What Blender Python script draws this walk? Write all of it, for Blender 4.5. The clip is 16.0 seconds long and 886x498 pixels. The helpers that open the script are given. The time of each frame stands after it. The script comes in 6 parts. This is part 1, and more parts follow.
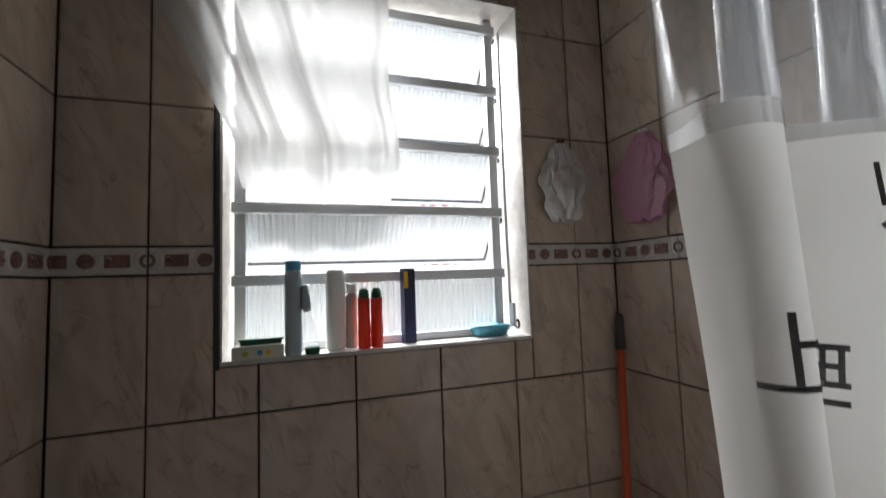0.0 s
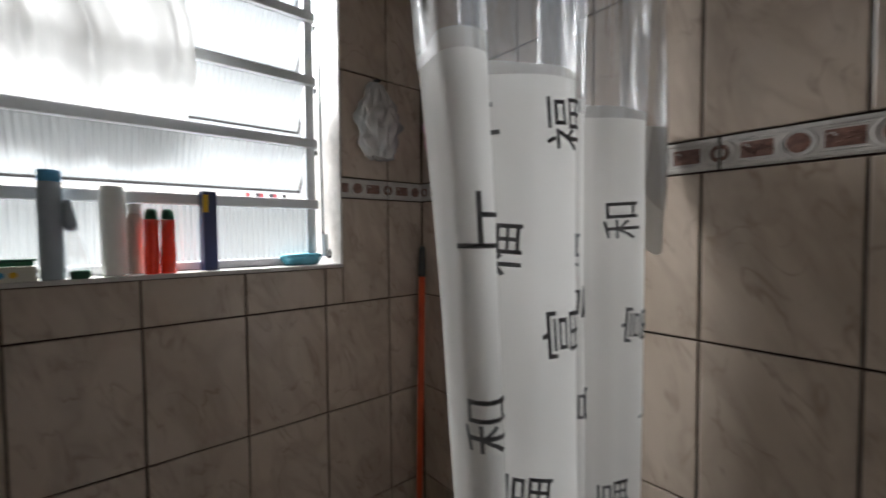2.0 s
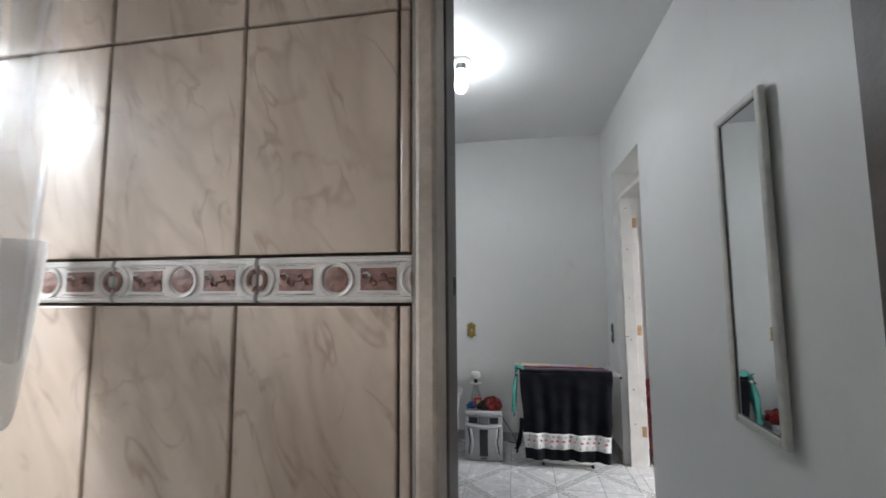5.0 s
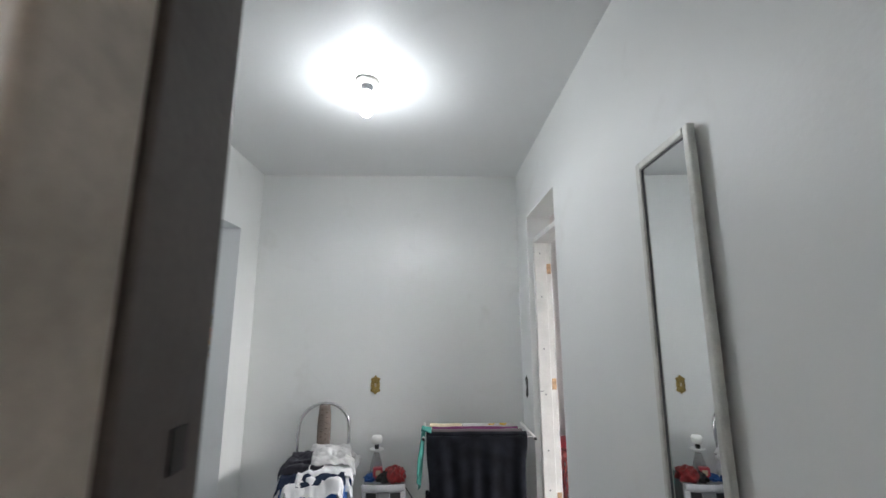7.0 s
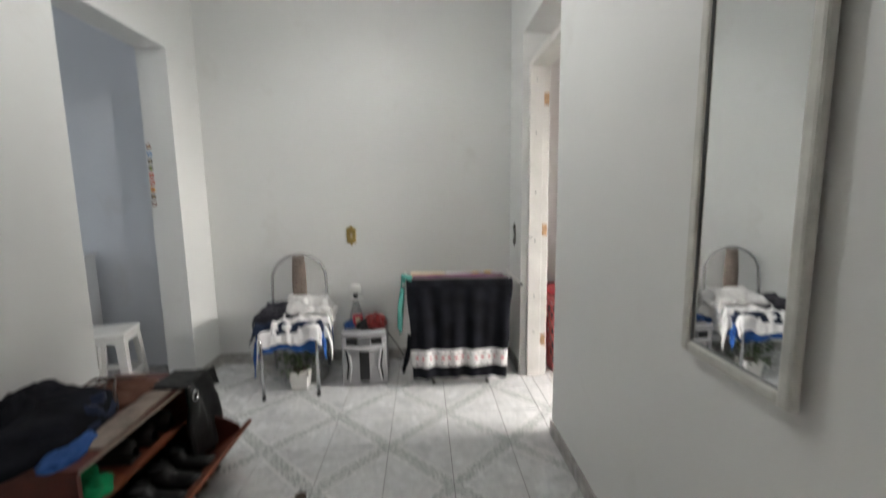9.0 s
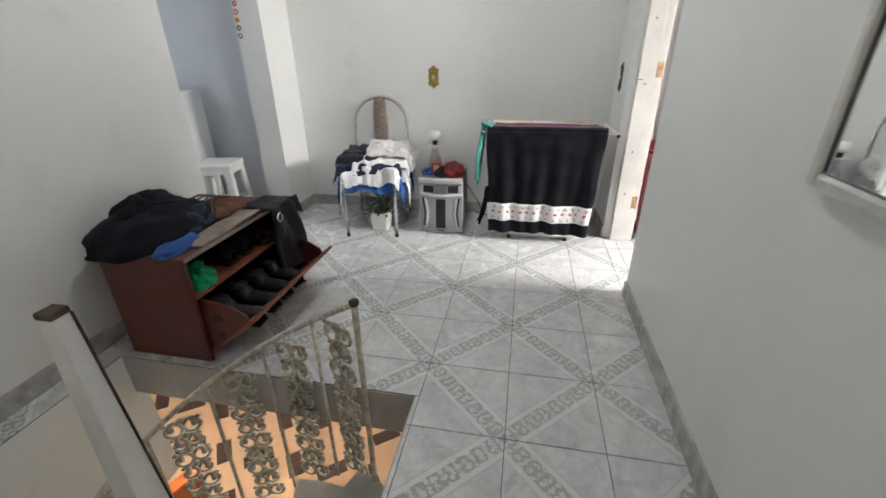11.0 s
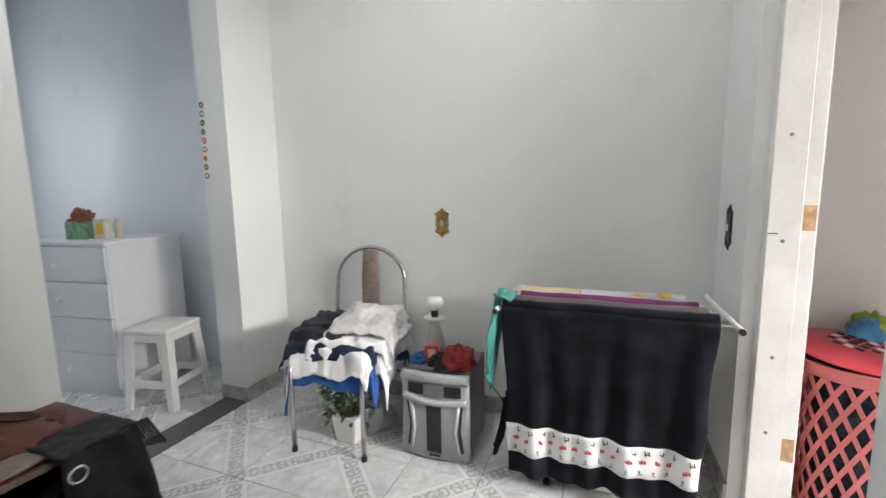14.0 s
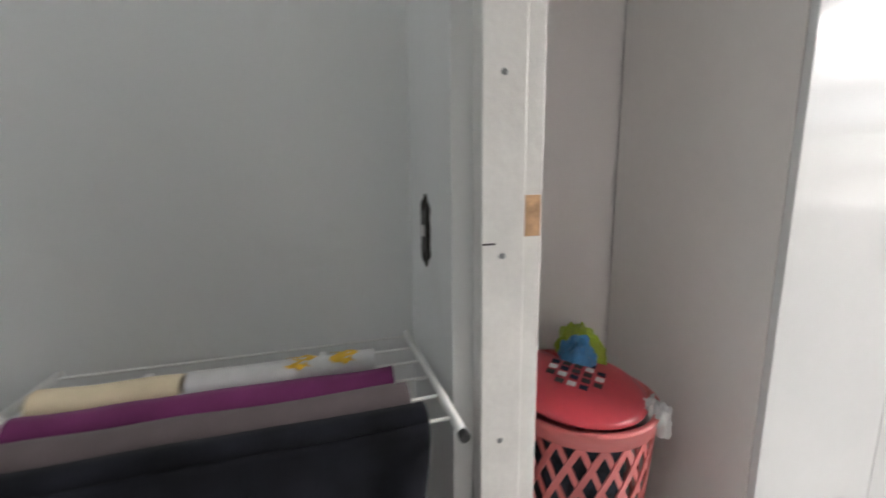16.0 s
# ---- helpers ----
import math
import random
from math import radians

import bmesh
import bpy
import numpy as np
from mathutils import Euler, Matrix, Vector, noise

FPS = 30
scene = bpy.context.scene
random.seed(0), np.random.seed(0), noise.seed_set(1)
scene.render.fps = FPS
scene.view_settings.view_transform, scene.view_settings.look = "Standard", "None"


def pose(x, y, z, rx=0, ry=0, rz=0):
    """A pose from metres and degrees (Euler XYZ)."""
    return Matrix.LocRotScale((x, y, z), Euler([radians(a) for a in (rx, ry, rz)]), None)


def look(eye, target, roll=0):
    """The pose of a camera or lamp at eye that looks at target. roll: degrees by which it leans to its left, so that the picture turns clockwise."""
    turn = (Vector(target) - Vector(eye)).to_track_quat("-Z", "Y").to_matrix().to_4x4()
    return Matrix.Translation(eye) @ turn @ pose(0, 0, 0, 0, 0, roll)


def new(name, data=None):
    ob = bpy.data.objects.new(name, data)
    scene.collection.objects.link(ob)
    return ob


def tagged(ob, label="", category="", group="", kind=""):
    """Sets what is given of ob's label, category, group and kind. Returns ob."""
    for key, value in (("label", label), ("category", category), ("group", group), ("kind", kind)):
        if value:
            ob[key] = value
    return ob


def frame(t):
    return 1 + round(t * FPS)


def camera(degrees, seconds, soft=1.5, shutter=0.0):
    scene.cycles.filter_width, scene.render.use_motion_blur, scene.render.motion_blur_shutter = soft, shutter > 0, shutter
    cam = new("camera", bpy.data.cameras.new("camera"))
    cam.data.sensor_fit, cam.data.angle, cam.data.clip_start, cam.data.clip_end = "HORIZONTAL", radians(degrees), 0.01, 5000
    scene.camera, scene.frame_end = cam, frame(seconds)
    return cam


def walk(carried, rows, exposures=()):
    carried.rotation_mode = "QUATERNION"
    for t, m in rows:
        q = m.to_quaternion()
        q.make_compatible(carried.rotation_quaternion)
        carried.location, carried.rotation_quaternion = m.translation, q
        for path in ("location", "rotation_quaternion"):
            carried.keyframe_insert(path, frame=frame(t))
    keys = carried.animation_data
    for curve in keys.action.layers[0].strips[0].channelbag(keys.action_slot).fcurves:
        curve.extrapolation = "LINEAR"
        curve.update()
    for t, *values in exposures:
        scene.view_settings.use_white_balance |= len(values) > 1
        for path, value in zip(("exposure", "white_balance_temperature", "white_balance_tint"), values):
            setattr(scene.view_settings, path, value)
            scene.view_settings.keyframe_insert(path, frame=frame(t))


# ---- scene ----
cam = camera(93.9, 16.0, shutter=0.4)
PATH = [
    (0, (0.502, 0.860, 1.428), (1.137, 2.752, 1.570), -2.0),
    (0.5, (0.472, 0.857, 1.396), (1.213, 2.713, 1.381), -1.4),
    (1, (0.490, 0.830, 1.376), (1.322, 2.647, 1.335), -1.1),
    (1.5, (0.555, 0.785, 1.346), (1.497, 2.552, 1.299), -1.3),
    (2, (0.545, 0.752, 1.336), (1.832, 2.275, 1.263), -0.5),
    (2.5, (0.612, 0.656, 1.369), (2.158, 1.923, 1.323), -0.2),
    (3, (0.694, 0.542, 1.453), (2.461, 1.476, 1.512), -1.1),
    (3.5, (0.777, 0.496, 1.451), (2.646, 1.189, 1.619), -1.5),
    (4, (0.848, 0.451, 1.45), (2.745, 1.064, 1.609), -1.3),
    (4.2, (0.87, 0.423, 1.459), (2.778, 1.002, 1.618), -1.1),
    (6.3, (1.183, 0.414, 1.524), (3.164, 0.400, 1.801), -0.1),
    (6.5, (1.217, 0.404, 1.542), (3.196, 0.380, 1.838), -0.1),
    (7, (1.36, 0.347, 1.566), (3.326, 0.304, 1.932), -0.1),
    (7.5, (1.462, 0.278, 1.568), (3.426, 0.214, 1.94), -0.4),
    (8, (1.598, 0.250, 1.551), (3.563, 0.188, 1.915), -0.3),
    (8.5, (1.762, 0.26, 1.504), (3.746, 0.184, 1.746), -0.5),
    (9, (1.788, 0.274, 1.381), (3.769, 0.181, 1.118), -0.8),
    (9.2, (1.778, 0.27, 1.358), (3.714, 0.177, 0.862), -0.3),
    (11.3, (1.94, 0.15, 1.183), (3.66, 0.615, 0.275), -0.5),
    (11.5, (2.0, 0.179, 1.171), (3.668, 0.767, 0.237), -0.6),
    (12, (2.207, 0.238, 1.184), (3.795, 1.015, 0.249), -0.7),
    (12.5, (2.407, 0.223, 1.231), (4.037, 1.062, 0.432), -1.1),
    (13, (2.608, 0.174, 1.218), (4.339, 1.06, 0.754), -0.8),
    (13.5, (2.815, 0.102, 1.237), (4.633, 0.9, 1.0), -0.8),
    (14, (3.045, 0.034, 1.208), (4.896, 0.748, 0.95), -1.0),
    (14.5, (3.28, 0.005, 1.205), (5.147, 0.664, 0.92), -1.1),
    (15, (3.539, -0.003, 1.214), (5.487, 0.315, 0.886), -0.6),
    (15.5, (3.783, -0.061, 1.215), (5.748, -0.173, 0.861), -0.9),
    (16, (3.998, -0.189, 1.195), (5.886, -0.749, 0.847), -0.7),
]
EXPOSURES = [(t, e, k, 10) for t, e, k in ((0, -0.05, 6500), (2, -0.1, 6500), (2.5, -0.15, 6350), (3, 0.25, 6600), (3.5, 0.55, 6550), (4.2, 0.95, 6350), (6.5, 1.7, 6200), (7.2, 1.75, 6300), (8, 1.65, 6700), (8.5, 1.5, 6750), (9, 1.75, 6750), (11.5, 2.1, 6600),
                                            (12.5, 2.15, 6600), (14, 2.05, 6550), (14.5, 2.05, 6550), (15, 2.05, 6500), (15.5, 1.85, 6500), (16, 1.25, 6500))]
walk(cam, [(t, look(eye, target, roll)) for t, eye, target, roll in PATH], EXPOSURES)

# ---- light ----
world = bpy.data.worlds.new("sky")
scene.world = world
world.use_nodes = True
wn = world.node_tree.nodes
sky = wn.new("ShaderNodeTexSky")
sky.sky_type, sky.sun_disc = "NISHITA", False
sky.sun_elevation, sky.sun_rotation = radians(58), radians(163)
world.node_tree.links.new(sky.outputs[0], wn["Background"].inputs[0])
wn["Background"].inputs[1].default_value = 0.12
sun = bpy.data.lights.new("sun", "SUN")
sun.energy, sun.angle, sun.color = 3.5, radians(0.5), (1.0, 0.95, 0.88)
new("sun", sun).matrix_world = look((0, 0, 0), (0.15, 0.5, -0.85))


def area(name, m, w, h, power, colour=(1, 1, 1)):
    d = bpy.data.lights.new(name, "AREA")
    d.shape, d.size, d.size_y, d.energy, d.color = "RECTANGLE", w, h, power, colour
    ob = new(name, d)
    ob.matrix_world = m
    return ob


def point(name, at, power, radius, colour=(1, 1, 1)):
    d = bpy.data.lights.new(name, "POINT")
    d.energy, d.shadow_soft_size, d.color = power, radius, colour
    ob = new(name, d)
    ob.location = at
    return ob


# ---- dimensions ----
XB, XH = 1.527, 1.682      # the two faces of the bathroom's door wall
YW = 2.04                  # bathroom's window wall
XL, YB = -0.05, -0.85      # bathroom's other walls
YR, YL = -0.445, 1.985     # hall's side walls
XE = 5.187                 # end wall
CEIL = 3.0
T, TX, TY = 0.338, 3.594, 0.150   # floor tile and one of its corners
WIN = (0.297, 1.189, 1.238, 2.335)  # bathroom window: x, x, z, z
DOOR = (-0.113, 0.522, 2.15)        # bathroom door: y, y, top
LEFT = (3.935, 4.815, 2.385)       # left opening: x, x, top
RIGHT = (3.99, 4.795, 2.483)       # right doorway
WELL = (1.95, 3.06, 0.505, 1.87)   # stairwell
TW, TH, JOINT = 0.2465, 0.3585, 0.005

area("bath_window_daylight", look((0.75, 4.5, 3.45), (0.72, 0.6, 0.9)), 3.6, 1.6, 900, (0.95, 0.98, 1.0))
area("bedroom_window_daylight", look((3.75, -3.7, 2.6), (3.9, -0.4, 0.9)), 1.5, 1.3, 350, (1.0, 0.975, 0.955))
area("side_room_window_daylight", look((4.0, 5.4, 1.7), (4.3, 2.2, 1.0)), 1.3, 1.2, 8, (0.9, 0.95, 1.0))
point("ceiling_bulb_light", (3.615, 0.748, 2.775), 2.9, 0.04, (0.97, 0.985, 1.0))
led = bpy.data.lights.new("ceiling_bulb_beam", "SPOT")   # the bulb's opaque base sends most of its light down
led.energy, led.shadow_soft_size, led.color, led.spot_size, led.spot_blend = 5.2, 0.04, (0.97, 0.985, 1.0), radians(176), 0.35
new("ceiling_bulb_beam", led).location = (3.615, 0.748, 2.765)
point("downstairs_light", (3.7, 2.7, -0.6), 34, 0.12, (1.0, 0.94, 0.87))


# ---- materials ----
def nodes_of(name, rough=0.5, metal=0.0, **extra):
    m = bpy.data.materials.new(name)
    m.use_nodes = True
    nt = m.node_tree
    b = nt.nodes["Principled BSDF"]
    b.inputs["Roughness"].default_value, b.inputs["Metallic"].default_value = rough, metal
    for key, value in extra.items():
        b.inputs[key.replace("_", " ")].default_value = value
    return m, nt, b


def ramp(nt, source, stops):
    r = nt.nodes.new("ShaderNodeValToRGB")
    e = r.color_ramp.elements
    while len(e) < len(stops):
        e.new(0.5)
    for k, (p, c) in zip(e, stops):
        k.position, k.color = p, (*[min(1, v) for v in c], 1)
    nt.links.new(source, r.inputs[0])
    return r.outputs[0]


def noise_of(nt, vector, scale, detail=5, distort=0.0):
    n = nt.nodes.new("ShaderNodeTexNoise")
    n.inputs["Scale"].default_value, n.inputs["Detail"].default_value, n.inputs["Distortion"].default_value = scale, detail, distort
    nt.links.new(vector, n.inputs["Vector"])
    return n.outputs[0]


def mixed(nt, factor, a, b, mode="MIX"):
    n = nt.nodes.new("ShaderNodeMix")
    n.data_type, n.blend_type = "RGBA", mode
    for socket, value in ((n.inputs[0], factor), (n.inputs[6], a), (n.inputs[7], b)):
        if hasattr(value, "is_output"):
            nt.links.new(value, socket)
        elif isinstance(value, (int, float)):
            socket.default_value = value
        else:
            socket.default_value = (*value, 1)
    return n.outputs[2]


def maths(nt, op, a, b=None, clamp=False):
    n = nt.nodes.new("ShaderNodeMath")
    n.operation, n.use_clamp = op, clamp
    for socket, value in zip(n.inputs, (a, b)):
        if value is None:
            continue
        if hasattr(value, "is_output"):
            nt.links.new(value, socket)
        else:
            socket.default_value = value
    return n.outputs[0]


def bumped(nt, b, height, strength, distance=0.003):
    bp = nt.nodes.new("ShaderNodeBump")
    bp.inputs["Strength"].default_value, bp.inputs["Distance"].default_value = strength, distance
    nt.links.new(height, bp.inputs["Height"])
    nt.links.new(bp.outputs[0], b.inputs["Normal"])


def coords(nt, kind="Object", shuffle=0.0):
    c = nt.nodes.new("ShaderNodeTexCoord").outputs[kind]
    if not shuffle:
        return c
    info = nt.nodes.new("ShaderNodeObjectInfo")
    v = nt.nodes.new("ShaderNodeVectorMath")
    v.operation = "MULTIPLY_ADD"
    nt.links.new(info.outputs["Random"], v.inputs[0])
    v.inputs[1].default_value = (shuffle, shuffle * 1.7, shuffle * 0.6)
    nt.links.new(c, v.inputs[2])
    return v.outputs[0]


def mat(name, colour, rough=0.5, metal=0.0, vary=0.08, scale=6.0, bump=0.0, bump_scale=60.0, **extra):
    """A plain surface with variation at two scales and fine relief."""
    m, nt, b = nodes_of(name, rough, metal, **extra)
    c = coords(nt)
    big = ramp(nt, noise_of(nt, c, scale), [(0.3, [v * (1 - vary) for v in colour]), (0.7, [v * (1 + vary) for v in colour])])
    fine = ramp(nt, noise_of(nt, c, scale * 9), [(0.35, (1 - vary * 0.6,) * 3), (0.65, (1, 1, 1))])
    nt.links.new(mixed(nt, 1.0, big, fine, "MULTIPLY"), b.inputs["Base Color"])
    if bump:
        bumped(nt, b, noise_of(nt, c, bump_scale, 4), bump, 0.004)
    return m


def wall_paint(name, colour, dirt=(0.5, 0.47, 0.42), amount=0.25):
    """Emulsion paint, rolled, with faint stains."""
    m, nt, b = nodes_of(name, 0.5)
    c = coords(nt)
    base = ramp(nt, noise_of(nt, c, 1.3, 6), [(0.3, [v * 0.96 for v in colour]), (0.7, colour)])
    stain = ramp(nt, noise_of(nt, c, 3.1, 9, 0.6), [(0.62, (0, 0, 0)), (0.80, (amount,) * 3)])
    nt.links.new(mixed(nt, stain, base, dirt), b.inputs["Base Color"])
    bumped(nt, b, maths(nt, "ADD", noise_of(nt, c, 45, 4), noise_of(nt, c, 5, 2)), 0.25, 0.003)
    return m


def bath_tile(name):
    """Glazed ceramic with thin wavering grey-brown veins that lean steeply across each tile."""
    m, nt, b = nodes_of(name, 0.17)
    c = coords(nt, "Object", 31.0)
    turn = nt.nodes.new("ShaderNodeMapping")
    turn.inputs["Rotation"].default_value = (0, 0, -0.36)
    mp = nt.nodes.new("ShaderNodeMapping")
    mp.inputs["Scale"].default_value = (11.0, 4.2, 6.0)
    nt.links.new(c, turn.inputs["Vector"])
    nt.links.new(turn.outputs[0], mp.inputs["Vector"])
    cloud = ramp(nt, noise_of(nt, mp.outputs[0], 0.6, 5, 0.4), [(0.32, (0.47, 0.385, 0.315)), (0.66, (0.56, 0.465, 0.385))])
    def ridge(scale, width, bend):
        off = maths(nt, "ABSOLUTE", maths(nt, "SUBTRACT", noise_of(nt, mp.outputs[0], scale, 3, bend), 0.5))
        return maths(nt, "SUBTRACT", 1.0, maths(nt, "DIVIDE", off, width), True)
    broken = ramp(nt, noise_of(nt, c, 13, 3), [(0.42, (0.05,) * 3), (0.62, (1, 1, 1))])
    fine = maths(nt, "MULTIPLY", ridge(1.0, 0.028, 0.9), broken)
    soft = maths(nt, "MULTIPLY", ridge(0.8, 0.10, 0.6), 0.30)
    vein = maths(nt, "ADD", maths(nt, "MULTIPLY", fine, 0.55), soft, True)
    nt.links.new(mixed(nt, vein, cloud, (0.29, 0.215, 0.165)), b.inputs["Base Color"])
    r = ramp(nt, noise_of(nt, c, 14, 4), [(0.3, (0.13,) * 3), (0.8, (0.26,) * 3)])
    nt.links.new(r, b.inputs["Roughness"])
    bumped(nt, b, noise_of(nt, c, 9, 3), 0.12, 0.004)
    return m


def floor_tile(name):
    """Pale marbled tile with a floral band along its diagonal."""
    m, nt, b = nodes_of(name, 0.16)
    c0 = coords(nt)
    c = coords(nt, "Object", 17.0)
    s = nt.nodes.new("ShaderNodeSeparateXYZ")
    nt.links.new(c0, s.inputs[0])
    across = maths(nt, "ABSOLUTE", maths(nt, "MULTIPLY", maths(nt, "SUBTRACT", s.outputs[0], s.outputs[1]), 0.7071))
    along = maths(nt, "MULTIPLY", maths(nt, "ADD", s.outputs[0], s.outputs[1]), 0.7071)
    marble = ramp(nt, noise_of(nt, c, 6, 8, 1.4), [(0.3, (0.50, 0.51, 0.515)), (0.5, (0.63, 0.635, 0.635)), (0.72, (0.69, 0.69, 0.685))])
    fine = ramp(nt, noise_of(nt, c, 34, 5, 0.8), [(0.38, (0.90,) * 3), (0.55, (1, 1, 1))])
    marble = mixed(nt, 1.0, marble, fine, "MULTIPLY")
    band = maths(nt, "LESS_THAN", across, 0.052)
    inner = maths(nt, "LESS_THAN", across, 0.032)
    edge = maths(nt, "LESS_THAN", maths(nt, "ABSOLUTE", maths(nt, "SUBTRACT", across, 0.052)), 0.0022)
    # scrolling leaves: rings that repeat along the band, broken by noise
    cell = maths(nt, "SUBTRACT", maths(nt, "MODULO", maths(nt, "ADD", along, 3.0), 0.058), 0.029)
    wob = maths(nt, "MULTIPLY", maths(nt, "SUBTRACT", noise_of(nt, c, 55, 3), 0.5), 0.045)
    ring = maths(nt, "SQRT", maths(nt, "ADD", maths(nt, "POWER", cell, 2), maths(nt, "POWER", maths(nt, "SUBTRACT", across, 0.012), 2)))
    ring = maths(nt, "ADD", ring, wob)
    leaf = maths(nt, "LESS_THAN", maths(nt, "ABSOLUTE", maths(nt, "SUBTRACT", ring, 0.017)), 0.0062)
    motif = maths(nt, "MULTIPLY", inner, leaf)
    spots = maths(nt, "MULTIPLY", inner, ramp(nt, noise_of(nt, c, 75, 2), [(0.50, (0, 0, 0)), (0.58, (0.75,) * 3)]))
    col = mixed(nt, maths(nt, "MULTIPLY", band, 0.75), marble, (0.70, 0.70, 0.69))
    col = mixed(nt, maths(nt, "MULTIPLY", inner, 0.3), col, (0.52, 0.53, 0.525))
    col = mixed(nt, maths(nt, "MULTIPLY", spots, 0.7), col, (0.36, 0.375, 0.37))
    col = mixed(nt, maths(nt, "MULTIPLY", motif, 0.75), col, (0.33, 0.35, 0.345))
    col = mixed(nt, maths(nt, "MULTIPLY", edge, 0.5), col, (0.42, 0.43, 0.43))
    nt.links.new(col, b.inputs["Base Color"])
    rr = ramp(nt, noise_of(nt, c, 11, 5), [(0.3, (0.14,) * 3), (0.75, (0.34,) * 3)])
    nt.links.new(rr, b.inputs["Roughness"])
    bumped(nt, b, noise_of(nt, c, 16, 4), 0.1, 0.002)
    return m


def cloth(name, colour, scale=260.0, vary=0.18, rough=0.92, sheen=0.05):
    """Woven or terry cloth."""
    m, nt, b = nodes_of(name, rough)
    b.inputs["Sheen Weight"].default_value = sheen
    b.inputs["Specular IOR Level"].default_value = 0.15
    c = coords(nt)
    big = ramp(nt, noise_of(nt, c, 9, 5), [(0.3, [v * (1 - vary) for v in colour]), (0.7, [v * (1 + vary) for v in colour])])
    nt.links.new(big, b.inputs["Base Color"])
    bumped(nt, b, noise_of(nt, c, scale, 2), 0.3, 0.002)
    return m


def film(name, colour, clear=0.5, shine=0.12, rough=0.15, translucent=0.5):
    """Thin see-through sheet: clear, translucent and glossy parts."""
    m = bpy.data.materials.new(name)
    m.use_nodes = True
    nt = m.node_tree
    nt.nodes.remove(nt.nodes["Principled BSDF"])
    out = nt.nodes["Material Output"]
    tr, tl, df, gl = (nt.nodes.new("ShaderNodeBsdf" + k) for k in ("Transparent", "Translucent", "Diffuse", "Glossy"))
    for n in (tl, df):
        n.inputs["Color"].default_value = (*colour, 1)
    gl.inputs["Roughness"].default_value = rough
    m1, m2, m3 = (nt.nodes.new("ShaderNodeMixShader") for _ in range(3))
    m1.inputs[0].default_value, m2.inputs[0].default_value, m3.inputs[0].default_value = translucent, clear, shine
    link = nt.links.new
    link(df.outputs[0], m1.inputs[1]); link(tl.outputs[0], m1.inputs[2])
    link(m1.outputs[0], m2.inputs[1]); link(tr.outputs[0], m2.inputs[2])
    link(m2.outputs[0], m3.inputs[1]); link(gl.outputs[0], m3.inputs[2])
    link(m3.outputs[0], out.inputs[0])
    return m


def emitter(name, colour, strength):
    m, nt, b = nodes_of(name, 0.6)
    b.inputs["Base Color"].default_value = (*colour, 1)
    b.inputs["Emission Color"].default_value = (*colour, 1)
    b.inputs["Emission Strength"].default_value = strength
    return m


M_WALL = wall_paint("hall_wall_paint", (0.762, 0.764, 0.748))
M_WALLB = wall_paint("side_room_paint", (0.70, 0.72, 0.76))
M_WALLP = wall_paint("bedroom_paint", (0.74, 0.70, 0.685))
M_CEIL = wall_paint("ceiling_paint", (0.76, 0.765, 0.76), amount=0.12)
M_GROUT = mat("brown_grout", (0.055, 0.036, 0.028), 0.9, vary=0.3, scale=20)
M_JOINT = mat("grey_floor_joint", (0.16, 0.155, 0.15), 0.9, vary=0.3, scale=9)
M_TILE = bath_tile("beige_glazed_tile")
M_FLOOR = floor_tile("patterned_floor_tile")
M_LISTPALE = mat("border_pale_glaze", (0.58, 0.55, 0.52), 0.25, vary=0.12, scale=30, bump=0.3)
M_LISTBROWN = mat("border_brown_relief", (0.22, 0.115, 0.09), 0.35, vary=0.4, scale=55, bump=0.9, bump_scale=90)
M_SKIRT = mat("grey_marbled_skirting", (0.47, 0.45, 0.43), 0.25, vary=0.28, scale=14, bump=0.1)
M_GRANITE = mat("dark_granite", (0.10, 0.092, 0.085), 0.3, vary=0.45, scale=70)
M_WHITE = mat("white_gloss_paint", (0.78, 0.765, 0.735), 0.33, vary=0.05, scale=5, bump=0.15, bump_scale=30)
M_WOODW = mat("worn_white_wood", (0.68, 0.66, 0.63), 0.38, vary=0.07, scale=8, bump=0.35, bump_scale=24)
M_BAREWOOD = mat("bare_hinge_recess_wood", (0.50, 0.30, 0.16), 0.7, vary=0.35, scale=40)
M_STEELB = mat("brown_steel_frame", (0.07, 0.054, 0.046), 0.42, vary=0.25, scale=12, bump=0.15)
M_JAMB = mat("scuffed_beige_jamb_paint", (0.42, 0.365, 0.305), 0.45, vary=0.22, scale=7, bump=0.25)
M_BEIGE = mat("cement_edge_paint", (0.36, 0.32, 0.28), 0.7, vary=0.15, scale=12, bump=0.4)
M_ALU = mat("white_aluminium", (0.66, 0.67, 0.69), 0.38, 0.3, vary=0.06, scale=9)
M_CHROME = mat("chrome_tube", (0.62, 0.62, 0.63), 0.18, 1.0, vary=0.06, scale=20)
M_DARKMET = mat("dark_metal", (0.06, 0.058, 0.055), 0.4, 0.6, vary=0.2, scale=20)
M_MIRROR = mat("mirror_glass", (0.86, 0.88, 0.88), 0.02, 1.0, vary=0.01)
M_FRAMEP = mat("pearly_mirror_frame", (0.62, 0.61, 0.57), 0.3, 0.25, vary=0.1, scale=18)
M_BRASS = mat("aged_brass", (0.42, 0.30, 0.10), 0.38, 0.9, vary=0.35, scale=60, bump=0.6, bump_scale=140)
M_BRONZE = mat("dark_bronze", (0.045, 0.038, 0.032), 0.42, 0.7, vary=0.35, scale=60, bump=0.6, bump_scale=140)
M_PLASTICW = mat("white_plastic", (0.74, 0.73, 0.70), 0.38, vary=0.05, scale=7)
